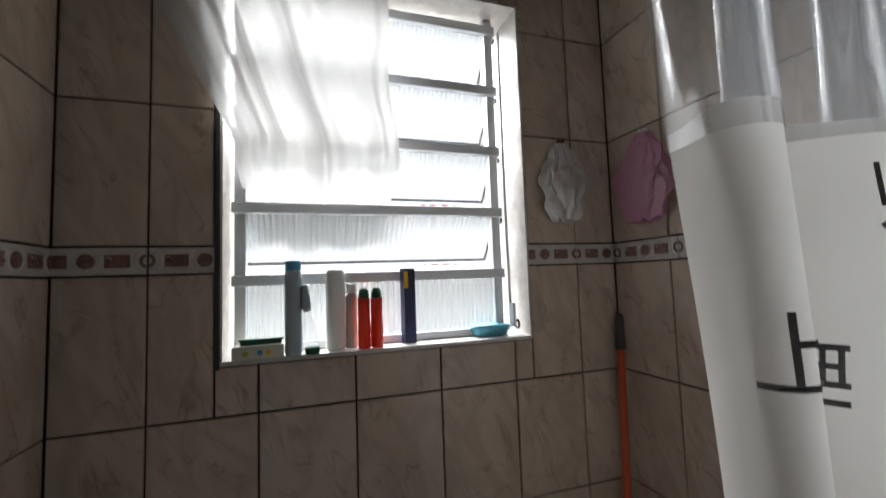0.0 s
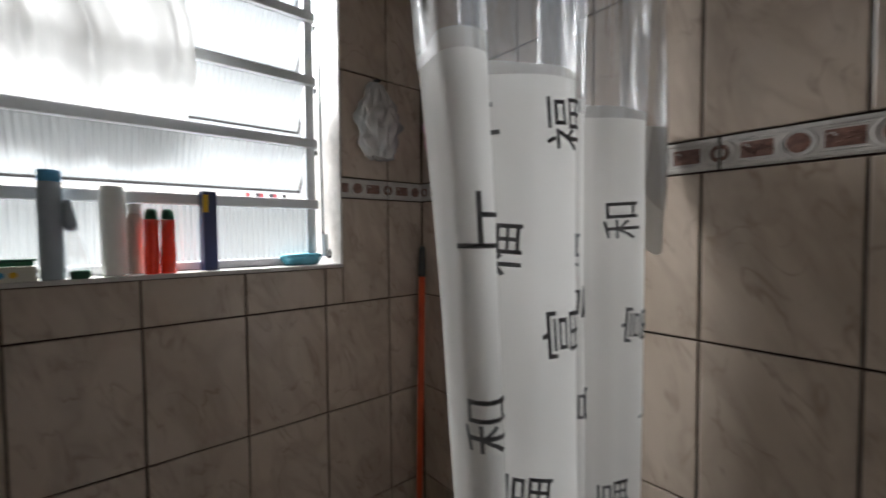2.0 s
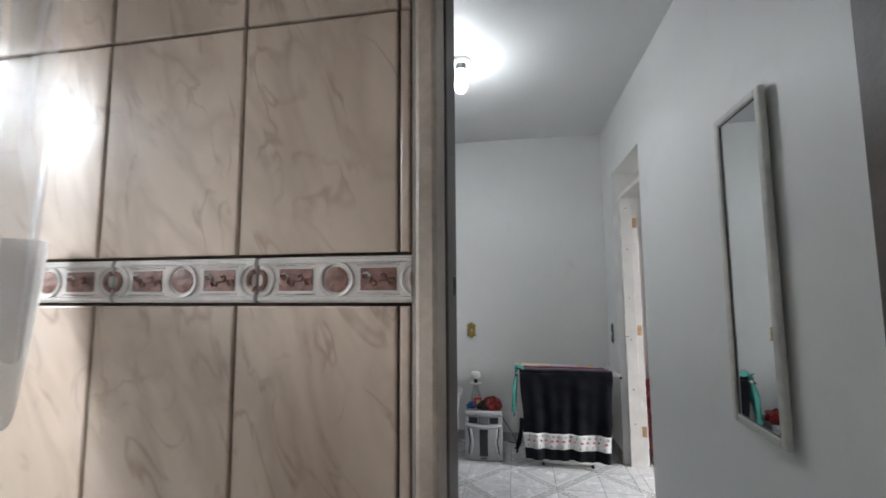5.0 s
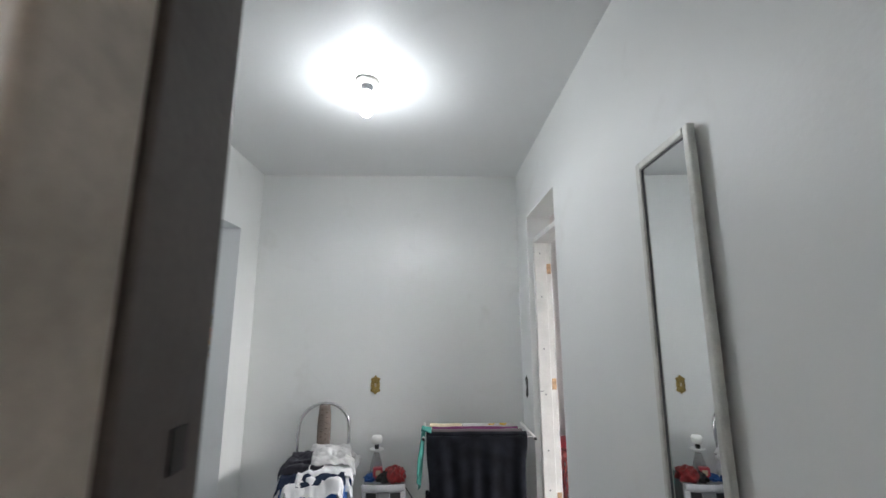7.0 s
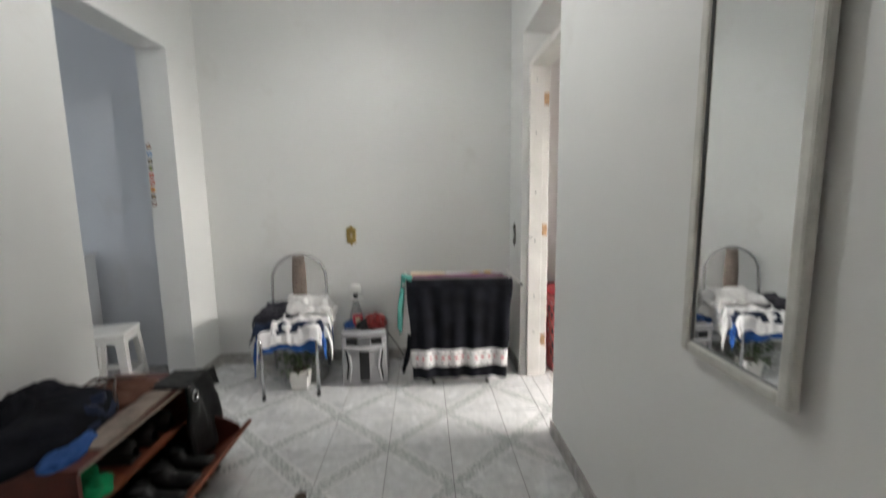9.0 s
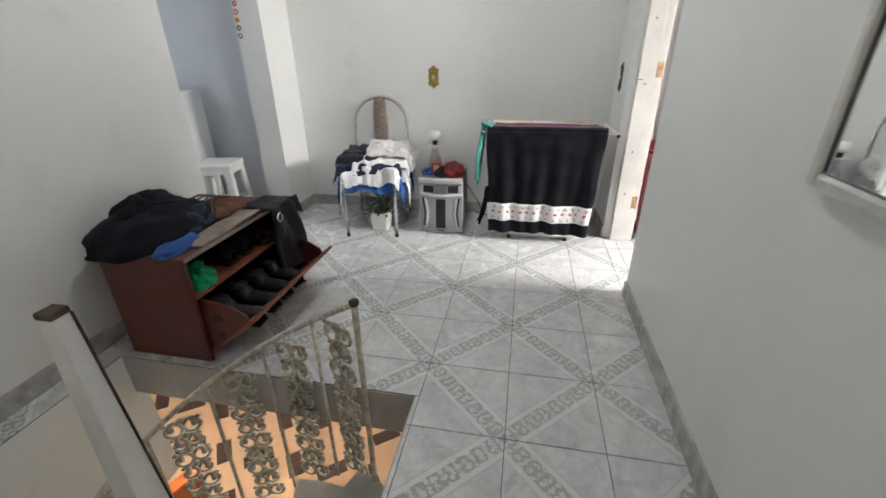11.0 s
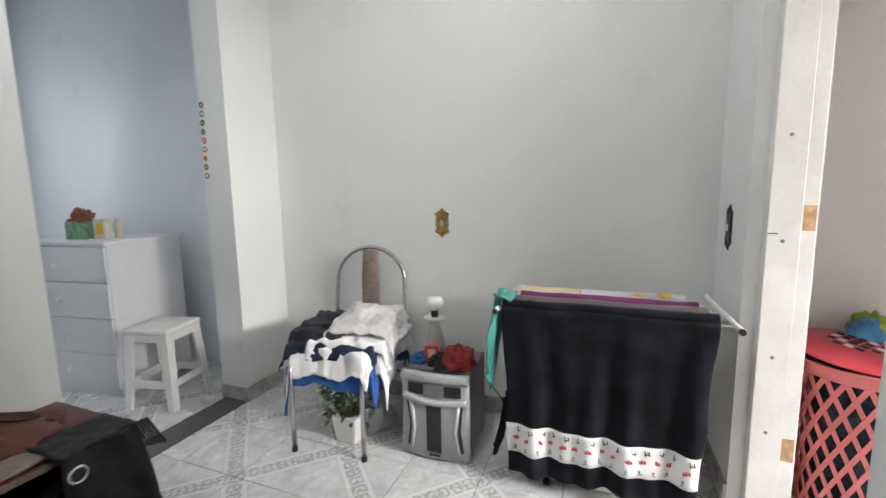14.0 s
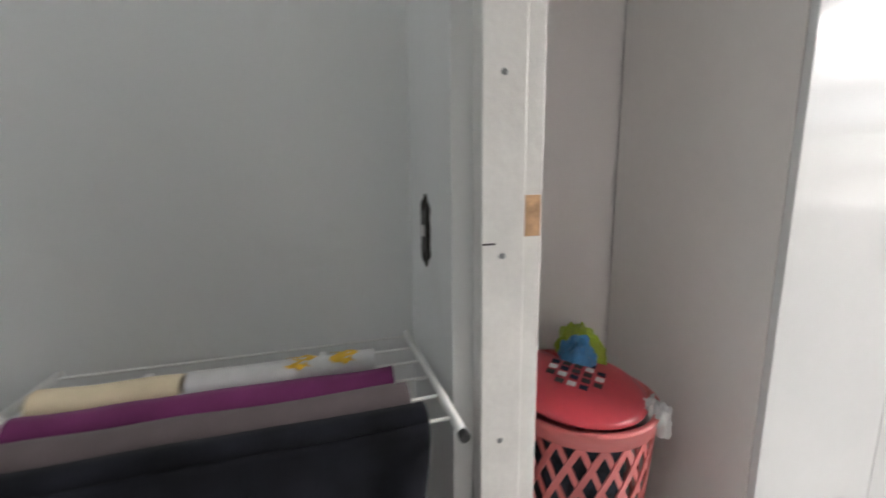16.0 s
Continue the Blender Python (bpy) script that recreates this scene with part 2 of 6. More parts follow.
M_DRESSER = mat("white_lacquered_board", (0.75, 0.75, 0.76), 0.4, vary=0.03, scale=4)
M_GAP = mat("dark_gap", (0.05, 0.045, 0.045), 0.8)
M_WARD = mat("pale_beige_wardrobe_board", (0.62, 0.585, 0.56), 0.38, vary=0.03, scale=3)
M_WARDG = mat("glossy_white_door", (0.55, 0.55, 0.545), 0.13, vary=0.02, scale=3)
M_RED = mat("reddish_brown_veneer", (0.115, 0.024, 0.016), 0.38, vary=0.22, scale=9, bump=0.15, bump_scale=40)
M_RUST = mat("orange_brown_veneer_edge", (0.21, 0.062, 0.032), 0.45, vary=0.22, scale=12)
M_PAPER = mat("worn_taupe_liner", (0.24, 0.19, 0.16), 0.8, vary=0.25, scale=16)
M_BLACK = cloth("black_terry", (0.008, 0.0085, 0.012), vary=0.6, sheen=0.02)
M_BLACKL = mat("black_leather", (0.005, 0.0045, 0.0045), 0.6, vary=0.3, scale=20, bump=0.5, bump_scale=70)
M_NAVY = cloth("navy_cotton", (0.02, 0.028, 0.055))
M_CHAR = cloth("charcoal_cotton", (0.035, 0.034, 0.042))
M_COTTON = cloth("white_cotton", (0.80, 0.79, 0.79), vary=0.07)
M_GREYC = cloth("light_grey_cotton", (0.58, 0.57, 0.56), vary=0.1)
M_BLUE = cloth("royal_blue_cotton", (0.03, 0.10, 0.32))
M_BLUEJ = cloth("blue_fleece", (0.03, 0.085, 0.26))
M_PURPLE = cloth("plum_terry", (0.125, 0.024, 0.088))
M_MAUVE = cloth("mauve_grey_terry", (0.10, 0.08, 0.082))
M_CREAM = cloth("cream_cotton", (0.62, 0.52, 0.36), vary=0.12)
M_YELLOW = cloth("yellow_cotton", (0.72, 0.44, 0.05))
M_TEAL = cloth("teal_cotton", (0.07, 0.26, 0.22))
M_GREEN = cloth("bright_green_cloth", (0.01, 0.30, 0.12))
M_BROWNC = cloth("brown_strap", (0.12, 0.055, 0.038))
M_SILVER = mat("silver_plastic", (0.47, 0.47, 0.48), 0.34, 0.35, vary=0.08, scale=9)
M_BLACKP = mat("black_plastic", (0.015, 0.015, 0.016), 0.4, vary=0.2, scale=20)
M_GREYP = mat("grey_plastic", (0.16, 0.16, 0.165), 0.45, vary=0.15, scale=20)
M_PINK = mat("coral_pink_plastic", (0.66, 0.17, 0.165), 0.42, vary=0.08, scale=6)
M_LID = mat("raspberry_red_plastic", (0.55, 0.055, 0.075), 0.38, vary=0.08, scale=6)
M_ORANGE = mat("orange_painted_handle", (0.55, 0.075, 0.02), 0.45, vary=0.1, scale=10)
M_GRIP = mat("dark_grey_grip", (0.035, 0.036, 0.036), 0.55, vary=0.2, scale=20)
M_INK = mat("grey_ink", (0.22, 0.22, 0.23), 0.6, vary=0.2, scale=30)
M_BOTG = mat("grey_blue_bottle", (0.33, 0.38, 0.42), 0.35)
M_BLUECAP = mat("light_blue_plastic", (0.06, 0.30, 0.52), 0.35)
M_BOTB = mat("beige_bottle", (0.52, 0.46, 0.40), 0.4)
M_BOTR = mat("red_translucent_bottle", (0.75, 0.035, 0.012), 0.25, Transmission_Weight=0.25, Subsurface_Weight=0.0)
M_CAPG = mat("dark_green_cap", (0.008, 0.10, 0.045), 0.35)
M_BOXN = mat("navy_carton", (0.012, 0.022, 0.085), 0.35)
M_AQUA = mat("aqua_plastic_dish", (0.16, 0.55, 0.70), 0.25, Transmission_Weight=0.2)
M_SOAPBOX = mat("pale_soap_carton", (0.60, 0.59, 0.50), 0.55)
M_LEAF = mat("dusty_green_leaf", (0.06, 0.095, 0.035), 0.5, vary=0.35, scale=20)
M_LIME = mat("lime_plastic_bag", (0.33, 0.42, 0.03), 0.3, vary=0.2, scale=15)
M_SKYBAG = mat("blue_printed_bag", (0.06, 0.24, 0.50), 0.3, vary=0.25, scale=15)
M_CONC = mat("grey_cement", (0.46, 0.43, 0.40), 0.85, vary=0.16, scale=6, bump=0.6, bump_scale=45)
M_PEACH = mat("peach_downstairs_tile", (0.68, 0.43, 0.25), 0.35, vary=0.08, scale=5)
M_ORCH = mat("orange_plastic_chair", (0.62, 0.15, 0.03), 0.4, vary=0.06, scale=5)
M_DKWOOD = mat("dark_brown_wood", (0.06, 0.03, 0.02), 0.45, vary=0.3, scale=12)
M_RAIL = mat("chipped_cream_iron_paint", (0.60, 0.55, 0.45), 0.5, vary=0.35, scale=35, bump=0.4, bump_scale=70)
M_TREAD = mat("pale_greenish_tread_tile", (0.50, 0.52, 0.49), 0.35, vary=0.14, scale=9, bump=0.2)
M_RUSTI = mat("rusty_dark_iron", (0.07, 0.045, 0.03), 0.75, vary=0.5, scale=40)
M_OUTW = mat("neighbour_cream_wall", (0.56, 0.52, 0.46), 0.8, vary=0.04)
M_STRIPE = mat("dark_red_stripe", (0.22, 0.02, 0.025), 0.6)
M_BULB = emitter("lit_bulb_glass", (0.93, 0.98, 1.0), 9.0)
M_SHEER = film("sheer_white_curtain", (0.58, 0.57, 0.555), clear=0.07, shine=0.02, rough=0.5, translucent=0.25)
M_PVC = film("clear_shower_film", (0.72, 0.77, 0.84), clear=0.76, shine=0.30, rough=0.12, translucent=0.5)
M_CURT = film("white_shower_cloth", (0.72, 0.705, 0.685), clear=0.06, shine=0.03, rough=0.35, translucent=0.37)
M_RIBGLASS = film("ribbed_frosted_glass", (0.34, 0.355, 0.36), clear=0.04, shine=0.07, rough=0.2, translucent=0.32)
M_BAGC = film("crumpled_clear_bag", (0.82, 0.82, 0.82), clear=0.48, shine=0.34, rough=0.2, translucent=0.4)
M_BAGP = film("pink_plastic_bag", (0.62, 0.30, 0.42), clear=0.14, shine=0.06, rough=0.3, translucent=0.4)
M_CLEAR = film("clear_plastic", (0.72, 0.72, 0.72), clear=0.72, shine=0.12, rough=0.1, translucent=0.3)


# ---- mesh helpers ----
def part(name, bm, material, parent=None, label="", smooth=False):
    me = bpy.data.meshes.new(name)
    bm.to_mesh(me)
    bm.free()
    for m in material if isinstance(material, (list, tuple)) else [material]:
        me.materials.append(m)
    if smooth:
        for p in me.polygons:
            p.use_smooth = True
    ob = new(name, me)
    ob.parent = parent
    if label:
        ob["label"] = label
    return ob


def thing(name, m, label, category, group=""):
    ob = new(name)
    ob.matrix_world = m
    return tagged(ob, label, category, group)


def box(lo, hi, bevel=0.0, bm=None, segments=2, turn=None):
    bm = bm or bmesh.new()
    c = [(a + b) / 2 for a, b in zip(lo, hi)]
    s = [abs(b - a) for a, b in zip(lo, hi)]
    m = Matrix.LocRotScale(c, None, s)
    made = bmesh.ops.create_cube(bm, size=1, matrix=turn @ m if turn else m)
    if bevel:
        edges = list({e for v in made["verts"] for e in v.link_edges})
        bmesh.ops.bevel(bm, geom=edges, offset=bevel, segments=segments, affect="EDGES", profile=0.5)
    return bm


def lathe(profile, steps=24, bm=None, at=(0, 0, 0), flat=1.0):
    """A turned body from (radius, z) pairs; flat squeezes it along y."""
    bm = bm or bmesh.new()
    rings = []
    for r, z in profile:
        rings.append([bm.verts.new((at[0] + r * math.cos(2 * math.pi * k / steps), at[1] + flat * r * math.sin(2 * math.pi * k / steps), at[2] + z)) for k in range(steps)])
    for a, b in zip(rings, rings[1:]):
        for k in range(steps):
            bm.faces.new((a[k], a[(k + 1) % steps], b[(k + 1) % steps], b[k]))
    bm.faces.new(rings[0][::-1])
    bm.faces.new(rings[-1])
    return bm


def tube(points, radius, sides=8, bm=None, closed=False):
    """A round bar along a line of points."""
    bm = bm or bmesh.new()
    pts = [Vector(p) for p in points]
    rings, last = [], None
    n = len(pts)
    for k, p in enumerate(pts):
        if closed:
            d = (pts[(k + 1) % n] - pts[k - 1]).normalized()
        else:
            d = (pts[min(k + 1, n - 1)] - pts[max(k - 1, 0)]).normalized()
        ref = last if last is not None else (Vector((0, 0, 1)) if abs(d.z) < 0.9 else Vector((1, 0, 0)))
        side = d.cross(ref).normalized()
        up = side.cross(d).normalized()
        last = up
        r = radius[k] if isinstance(radius, (list, tuple)) else radius
        rings.append([bm.verts.new(p + r * (math.cos(2 * math.pi * j / sides) * side + math.sin(2 * math.pi * j / sides) * up)) for j in range(sides)])
    pairs = list(zip(rings, rings[1:])) + ([(rings[-1], rings[0])] if closed else [])
    for a, b in pairs:
        for j in range(sides):
            bm.faces.new((a[j], a[(j + 1) % sides], b[(j + 1) % sides], b[j]))
    if not closed:
        bm.faces.new(rings[0][::-1])
        bm.faces.new(rings[-1])
    return bm


def sheet(f, nu, nv, thick=0.0, bm=None):
    """A surface f(u, v) for u and v from 0 to 1; thick gives it a back."""
    bm = bm or bmesh.new()
    grid = [[Vector(f(i / nu, j / nv)) for j in range(nv + 1)] for i in range(nu + 1)]
    front = [[bm.verts.new(p) for p in row] for row in grid]
    for i in range(nu):
        for j in range(nv):
            bm.faces.new((front[i][j], front[i + 1][j], front[i + 1][j + 1], front[i][j + 1]))
    if thick:
        back = []
        for i in range(nu + 1):
            row = []
            for j in range(nv + 1):
                a = grid[min(i + 1, nu)][j] - grid[max(i - 1, 0)][j]
                b = grid[i][min(j + 1, nv)] - grid[i][max(j - 1, 0)]
                n = a.cross(b)
                row.append(bm.verts.new(grid[i][j] - (n.normalized() if n.length else Vector((0, 0, 1))) * thick))
            back.append(row)
        for i in range(nu):
            for j in range(nv):
                bm.faces.new((back[i][j], back[i][j + 1], back[i + 1][j + 1], back[i + 1][j]))
        rim = [(i, 0) for i in range(nu)] + [(nu, j) for j in range(nv)] + [(i, nv) for i in range(nu, 0, -1)] + [(0, j) for j in range(nv, 0, -1)]
        for (a, b), (c, d) in zip(rim, rim[1:] + rim[:1]):
            bm.faces.new((front[c][d], front[a][b], back[a][b], back[c][d]))
    return bm


def wobble(x, y, z, scale=1.0, seed=0.0):
    return noise.noise(Vector((x * scale + seed, y * scale - seed, z * scale + 2 * seed)))


def structure(name, items, material, label=""):
    bm = bmesh.new()
    for lo, hi in items:
        box(lo, hi, 0, bm)
    return tagged(part(name, bm, material), label, kind="structure")


# ---- walls, floors and ceilings ----
R = RIGHT
structure("wall_right", [((XH, YR - 0.2, 0), (R[0], YR, CEIL)), ((R[0], YR - 0.2, R[2]), (R[1], YR, CEIL)), ((R[1], YR - 0.2, 0), (XE, YR, CEIL))], M_WALL, "pale grey-white painted hall wall with scuffs")
L = LEFT
structure("wall_left", [((XH, YL, -0.2), (L[0], YL + 0.2, CEIL)), ((L[0], YL, L[2]), (L[1], YL + 0.2, CEIL)), ((L[1], YL, 0), (XE, YL + 0.2, CEIL))], M_WALL, "pale grey-white painted hall wall with scuffs")
structure("wall_end", [((XE, YR - 0.2, -0.3), (XE + 0.15, YL + 0.2, CEIL))], M_WALL, "pale painted end wall")
structure("wall_end_bedroom", [((XE, -3.3, -0.3), (XE + 0.15, YR - 0.2, CEIL))], M_WALLP, "pinkish white bedroom wall")
structure("wall_end_side_room", [((XE, YL + 0.2, -0.3), (XE + 0.15, 5.3, CEIL))], M_WALLB, "bluish white painted wall")
wall_door = structure("wall_door", [((XB + 0.008, DOOR[1] + 0.03, 0), (XH, YW, CEIL)), ((XB + 0.008, YB, 0), (XH, DOOR[0] - 0.03, CEIL)), ((XB + 0.008, DOOR[0] - 0.03, DOOR[2] + 0.03), (XH, DOOR[1] + 0.03, CEIL))], M_GROUT, "bathroom wall with beige tiles")
structure("wall_door_hall_face", [((XH, DOOR[1] + 0.03, 0), (XH + 0.006, YL, CEIL)), ((XH, YR, 0), (XH + 0.006, DOOR[0] - 0.03, CEIL)), ((XH, DOOR[0] - 0.03, DOOR[2] + 0.03), (XH + 0.006, DOOR[1] + 0.03, CEIL))], M_WALL)
W = WIN
wall_window = structure("wall_window", [((XL - 0.15, YW + 0.008, 0), (W[0], YW + 0.2, CEIL)), ((W[1], YW + 0.008, 0), (XH, YW + 0.2, CEIL)), ((W[0], YW + 0.008, 0), (W[1], YW + 0.2, W[2] - 0.012)), ((W[0], YW + 0.008, W[3]), (W[1], YW + 0.2, CEIL))], M_GROUT, "bathroom window wall with beige tiles")
wall_side = structure("wall_bath_side", [((XL - 0.15, YB, 0), (XL - 0.008, YW + 0.008, CEIL))], M_GROUT, "bathroom side wall with beige tiles")
structure("wall_bath_back", [((XL - 0.15, YB - 0.15, 0), (XH, YB, CEIL))], M_WALL)
structure("ceiling", [((XL - 0.15, -3.15, CEIL), (XE + 0.15, YW + 0.2, CEIL + 0.1)), ((3.05, YW + 0.2, CEIL), (XE + 0.15, 5.15, CEIL + 0.1))], M_CEIL, "white painted ceiling")
structure("wall_bedroom_far", [((XH, -3.15, 0), (3.15, -3.0, CEIL)), ((4.35, -3.15, 0), (XE, -3.0, CEIL)), ((3.15, -3.15, 0), (4.35, -3.0, 1.0)), ((3.15, -3.15, 2.1), (4.35, -3.0, CEIL))], M_WALLP)
structure("wall_bedroom_side", [((XH, -3.0, 0), (XH + 0.15, YR - 0.2, CEIL))], M_WALLP)
structure("wall_side_room_far", [((3.05, 5.0, 0), (3.4, 5.15, CEIL)), ((4.6, 5.0, 0), (XE, 5.15, CEIL)), ((3.4, 5.0, 0), (4.6, 5.15, 1.0)), ((3.4, 5.0, 2.3), (4.6, 5.15, CEIL))], M_WALLB)
structure("wall_side_room_side", [((3.05, YL + 0.2, -0.2), (3.2, 5.0, CEIL))], M_WALLB)
floor = structure("floor", [((XL, YB, -0.2), (WELL[0], YW, -0.004)), ((WELL[0], YR - 0.2, -0.2), (XE, WELL[2], -0.004)), ((WELL[1], WELL[2], -0.2), (XE, YL, -0.004)), ((WELL[0], WELL[3], -0.2), (WELL[1], YL, -0.004)), ((3.05, YL, -0.2), (XE, 5.0, -0.004)), ((XH, -3.0, -0.2), (XE, YR - 0.2, -0.004))], M_JOINT, "pale tiled floor with diagonal floral bands")
structure("threshold", [((L[0], YL + 0.01, -0.003), (L[1], YL + 0.17, 0.004))], M_GRANITE, "dark granite threshold strip")
for k, (lo, hi, m) in enumerate((((WELL[1] - 0.004, WELL[2], -0.21), (WELL[1] + 0.05, WELL[3] - 0.004, -0.007), M_CONC), ((WELL[0], WELL[3] - 0.004, -0.8), (WELL[1] + 0.05, WELL[3] + 0.05, -0.007), M_WALL),
                               ((WELL[0], WELL[2] - 0.05, -0.21), (WELL[1] + 0.05, WELL[2] + 0.004, -0.007), M_CONC), ((WELL[0] - 0.05, WELL[2] - 0.05, -0.8), (WELL[0] + 0.004, WELL[3] + 0.05, -0.007), M_WALL))):
    structure("stairwell_lining_%d" % (k + 1), [(lo, hi)], m, "plastered edge of the stairwell")
structure("baseboard", [((L[1] + 0.012, YL - 0.012, 0), (XE - 0.012, YL, 0.085)), ((XE - 0.012, YR + 0.012, 0), (XE, YL, 0.085)), ((XH + 0.006, YR, 0), (R[0], YR + 0.012, 0.085)), ((R[1], YR, 0), (XE - 0.012, YR + 0.012, 0.085)),
                       ((XH + 0.006, YL - 0.012, 0), (L[0], YL, 0.085)), ((L[1] - 0.012, YL - 0.012, 0), (L[1] + 0.012, YL + 0.2, 0.085))], M_SKIRT, "grey marbled tile baseboard")

# downstairs
structure("floor_lower", [((0.6, -1.0, -2.8), (6.2, 5.0, -2.7))], M_PEACH, "peach tiled floor with dark brown inlays downstairs")
structure("wall_lower", [((6.2, -1.0, -2.7), (6.35, 5.0, -0.2)), ((0.6, 5.0, -2.7), (6.35, 5.15, -0.2)), ((0.45, -1.0, -2.7), (0.6, 5.15, -0.2)), ((0.6, -1.15, -2.7), (6.35, -1.0, -0.2))], M_WALL, "pale plastered walls downstairs")

# Unseen slabs added over the lower storey to stop stray sunlight on its floor.
structure("ceiling_lower", [((0.45, YW + 0.2, -0.2), (3.05, 5.15, -0.1)), ((XE + 0.15, -1.15, -0.2), (6.35, 5.15, -0.1)), ((0.45, -1.15, -0.2), (XH, YB, -0.1)), ((3.05, 5.0, -0.2), (XE + 0.15, 5.15, -0.1))], M_WALL, "unseen white slab that keeps the sun off the lower floor")

# ---- doorways ----
door_1 = tagged(new("door_1"), "brown steel bathroom door frame, leaf taken off", kind="structure")
for k, (y0, y1) in enumerate(((DOOR[1], DOOR[1] + 0.03), (DOOR[0] - 0.03, DOOR[0]))):
    part("door_jamb", box((XB - 0.006, y0, 0), (XH - 0.085, y1, DOOR[2] + 0.03), 0.006), M_JAMB, door_1, "scuffed beige-grey painted steel")
    inner = y0 - 0.003 if k == 0 else y1 + 0.003
    part("door_stop", box((XH - 0.085, min(inner, y0 if k == 0 else y1 - 0.03), 0), (XH + 0.012, max(inner, y1 if k == 0 else y1), DOOR[2] + 0.03), 0.005), M_STEELB, door_1, "dark brown painted steel")
part("door_head", box((XB - 0.004, DOOR[0], DOOR[2]), (XH + 0.012, DOOR[1], DOOR[2] + 0.03), 0.004), M_STEELB, door_1)
part("plaster_edge", box((XB - 0.001, DOOR[1] + 0.03, 0), (XB + 0.008, 0.5565, CEIL)), M_BEIGE, door_1, "rough beige cement edge")
part("strike_hole", box((XH - 0.03, DOOR[1] - 0.0045, 1.47), (XH - 0.012, DOOR[1] - 0.0025, 1.50), 0.001), M_GAP, door_1)

door_2 = tagged(new("door_2"), "worn white wooden door frame without its door, bare hinge recesses", kind="structure")
jy0, jy1 = YR - 0.185, YR - 0.045
for x0, x1 in ((R[1] - 0.035, R[1]), (R[0], R[0] + 0.035)):
    bm = box((x0, jy0, 0), (x1, jy1, 2.29), 0.003)
    part("door_jamb", bm, M_WOODW, door_2)
xs = R[1] - 0.035
part("door_stop", box((xs - 0.012, jy0 + 0.045, 0), (xs, jy1, 2.25), 0.003), M_WOODW, door_2)
part("door_head", box((R[0], jy0, 2.25), (R[1] - 0.035, jy1, 2.29), 0.003), M_WOODW, door_2)
for z in (0.24, 1.07, 1.99):
    bm = box((xs - 0.0015, jy0 + 0.004, z), (xs + 0.004, jy0 + 0.040, z + 0.085), 0.001)
    part("hinge_recess", bm, M_BAREWOOD, door_2, "bare wood where a hinge was")
for z in (0.345, 0.625, 1.035, 1.385, 1.80, 2.16):
    part("screw_hole", lathe([(0.006, 0), (0.0065, 0.002), (0.003, 0.0025)], 10, at=(0, 0, 0)), M_GREYP, door_2).matrix_local = pose(xs - 0.0122, jy1 - 0.045, z, 0, -90, 0)
part("crack", box((xs - 0.0135, jy1 - 0.03, 1.058), (xs - 0.0118, jy1 - 0.002, 1.062)), M_GAP, door_2)


# ---- bathroom window ----
window_1 = tagged(new("window_1"), "white aluminium louvred window with ribbed glass, tilted open", kind="structure")
wy = YW + 0.085
part("window_sill", box((W[0], YW - 0.004, W[2] - 0.012), (W[1], YW + 0.2, W[2]), 0.002), M_LISTPALE, window_1, "pale tiled sill")
for x0, x1, n in ((W[0], W[0] + 0.006, "reveal"), (W[1] - 0.006, W[1], "reveal")):
    part(n, box((x0, YW, W[2]), (x1, YW + 0.2, W[3])), M_LISTPALE, window_1, "pale tiled reveal")
part("reveal", box((W[0], YW, W[3] - 0.006), (W[1], YW + 0.2, W[3])), M_LISTPALE, window_1)
# Thin dark strip down the opening's left edge only.
part("edge_trim", box((W[0] - 0.012, YW - 0.005, W[2] - 0.02), (W[0], YW + 0.006, W[3]), 0.002), M_GAP, window_1, "thin dark strip along the window's left edge")
x0, x1 = W[0] + 0.02, W[1] - 0.055
for a, b in ((x0, x0 + 0.03), (x1 - 0.03, x1)):
    part("window_frame", box((a, wy, W[2]), (b, wy + 0.04, W[3] - 0.006), 0.003), M_ALU, window_1)
bars = (1.44, 1.645, 1.855, 2.068, 2.285)
for z in bars:
    part("glazing_bar", box((x0 - 0.006, wy - 0.012, z - 0.016), (x1 + 0.006, wy + 0.012, z + 0.016), 0.004), M_ALU, window_1)
part("glazing_bar", box((x0, wy, W[2]), (x1, wy + 0.035, W[2] + 0.025), 0.003), M_ALU, window_1)


def ribbed(u0, u1, h):
    def f(u, v):
        return (u0 + (u1 - u0) * u, 0.0022 * math.sin(u * (u1 - u0) * 2 * math.pi / 0.016), -h * v)
    return sheet(f, 220, 1)


pane = part("pane", ribbed(x0 + 0.03, x1 - 0.03, bars[0] - 0.03 - W[2]), M_RIBGLASS, window_1, "ribbed frosted glass")
pane.location = (0, wy + 0.015, bars[0] - 0.012)
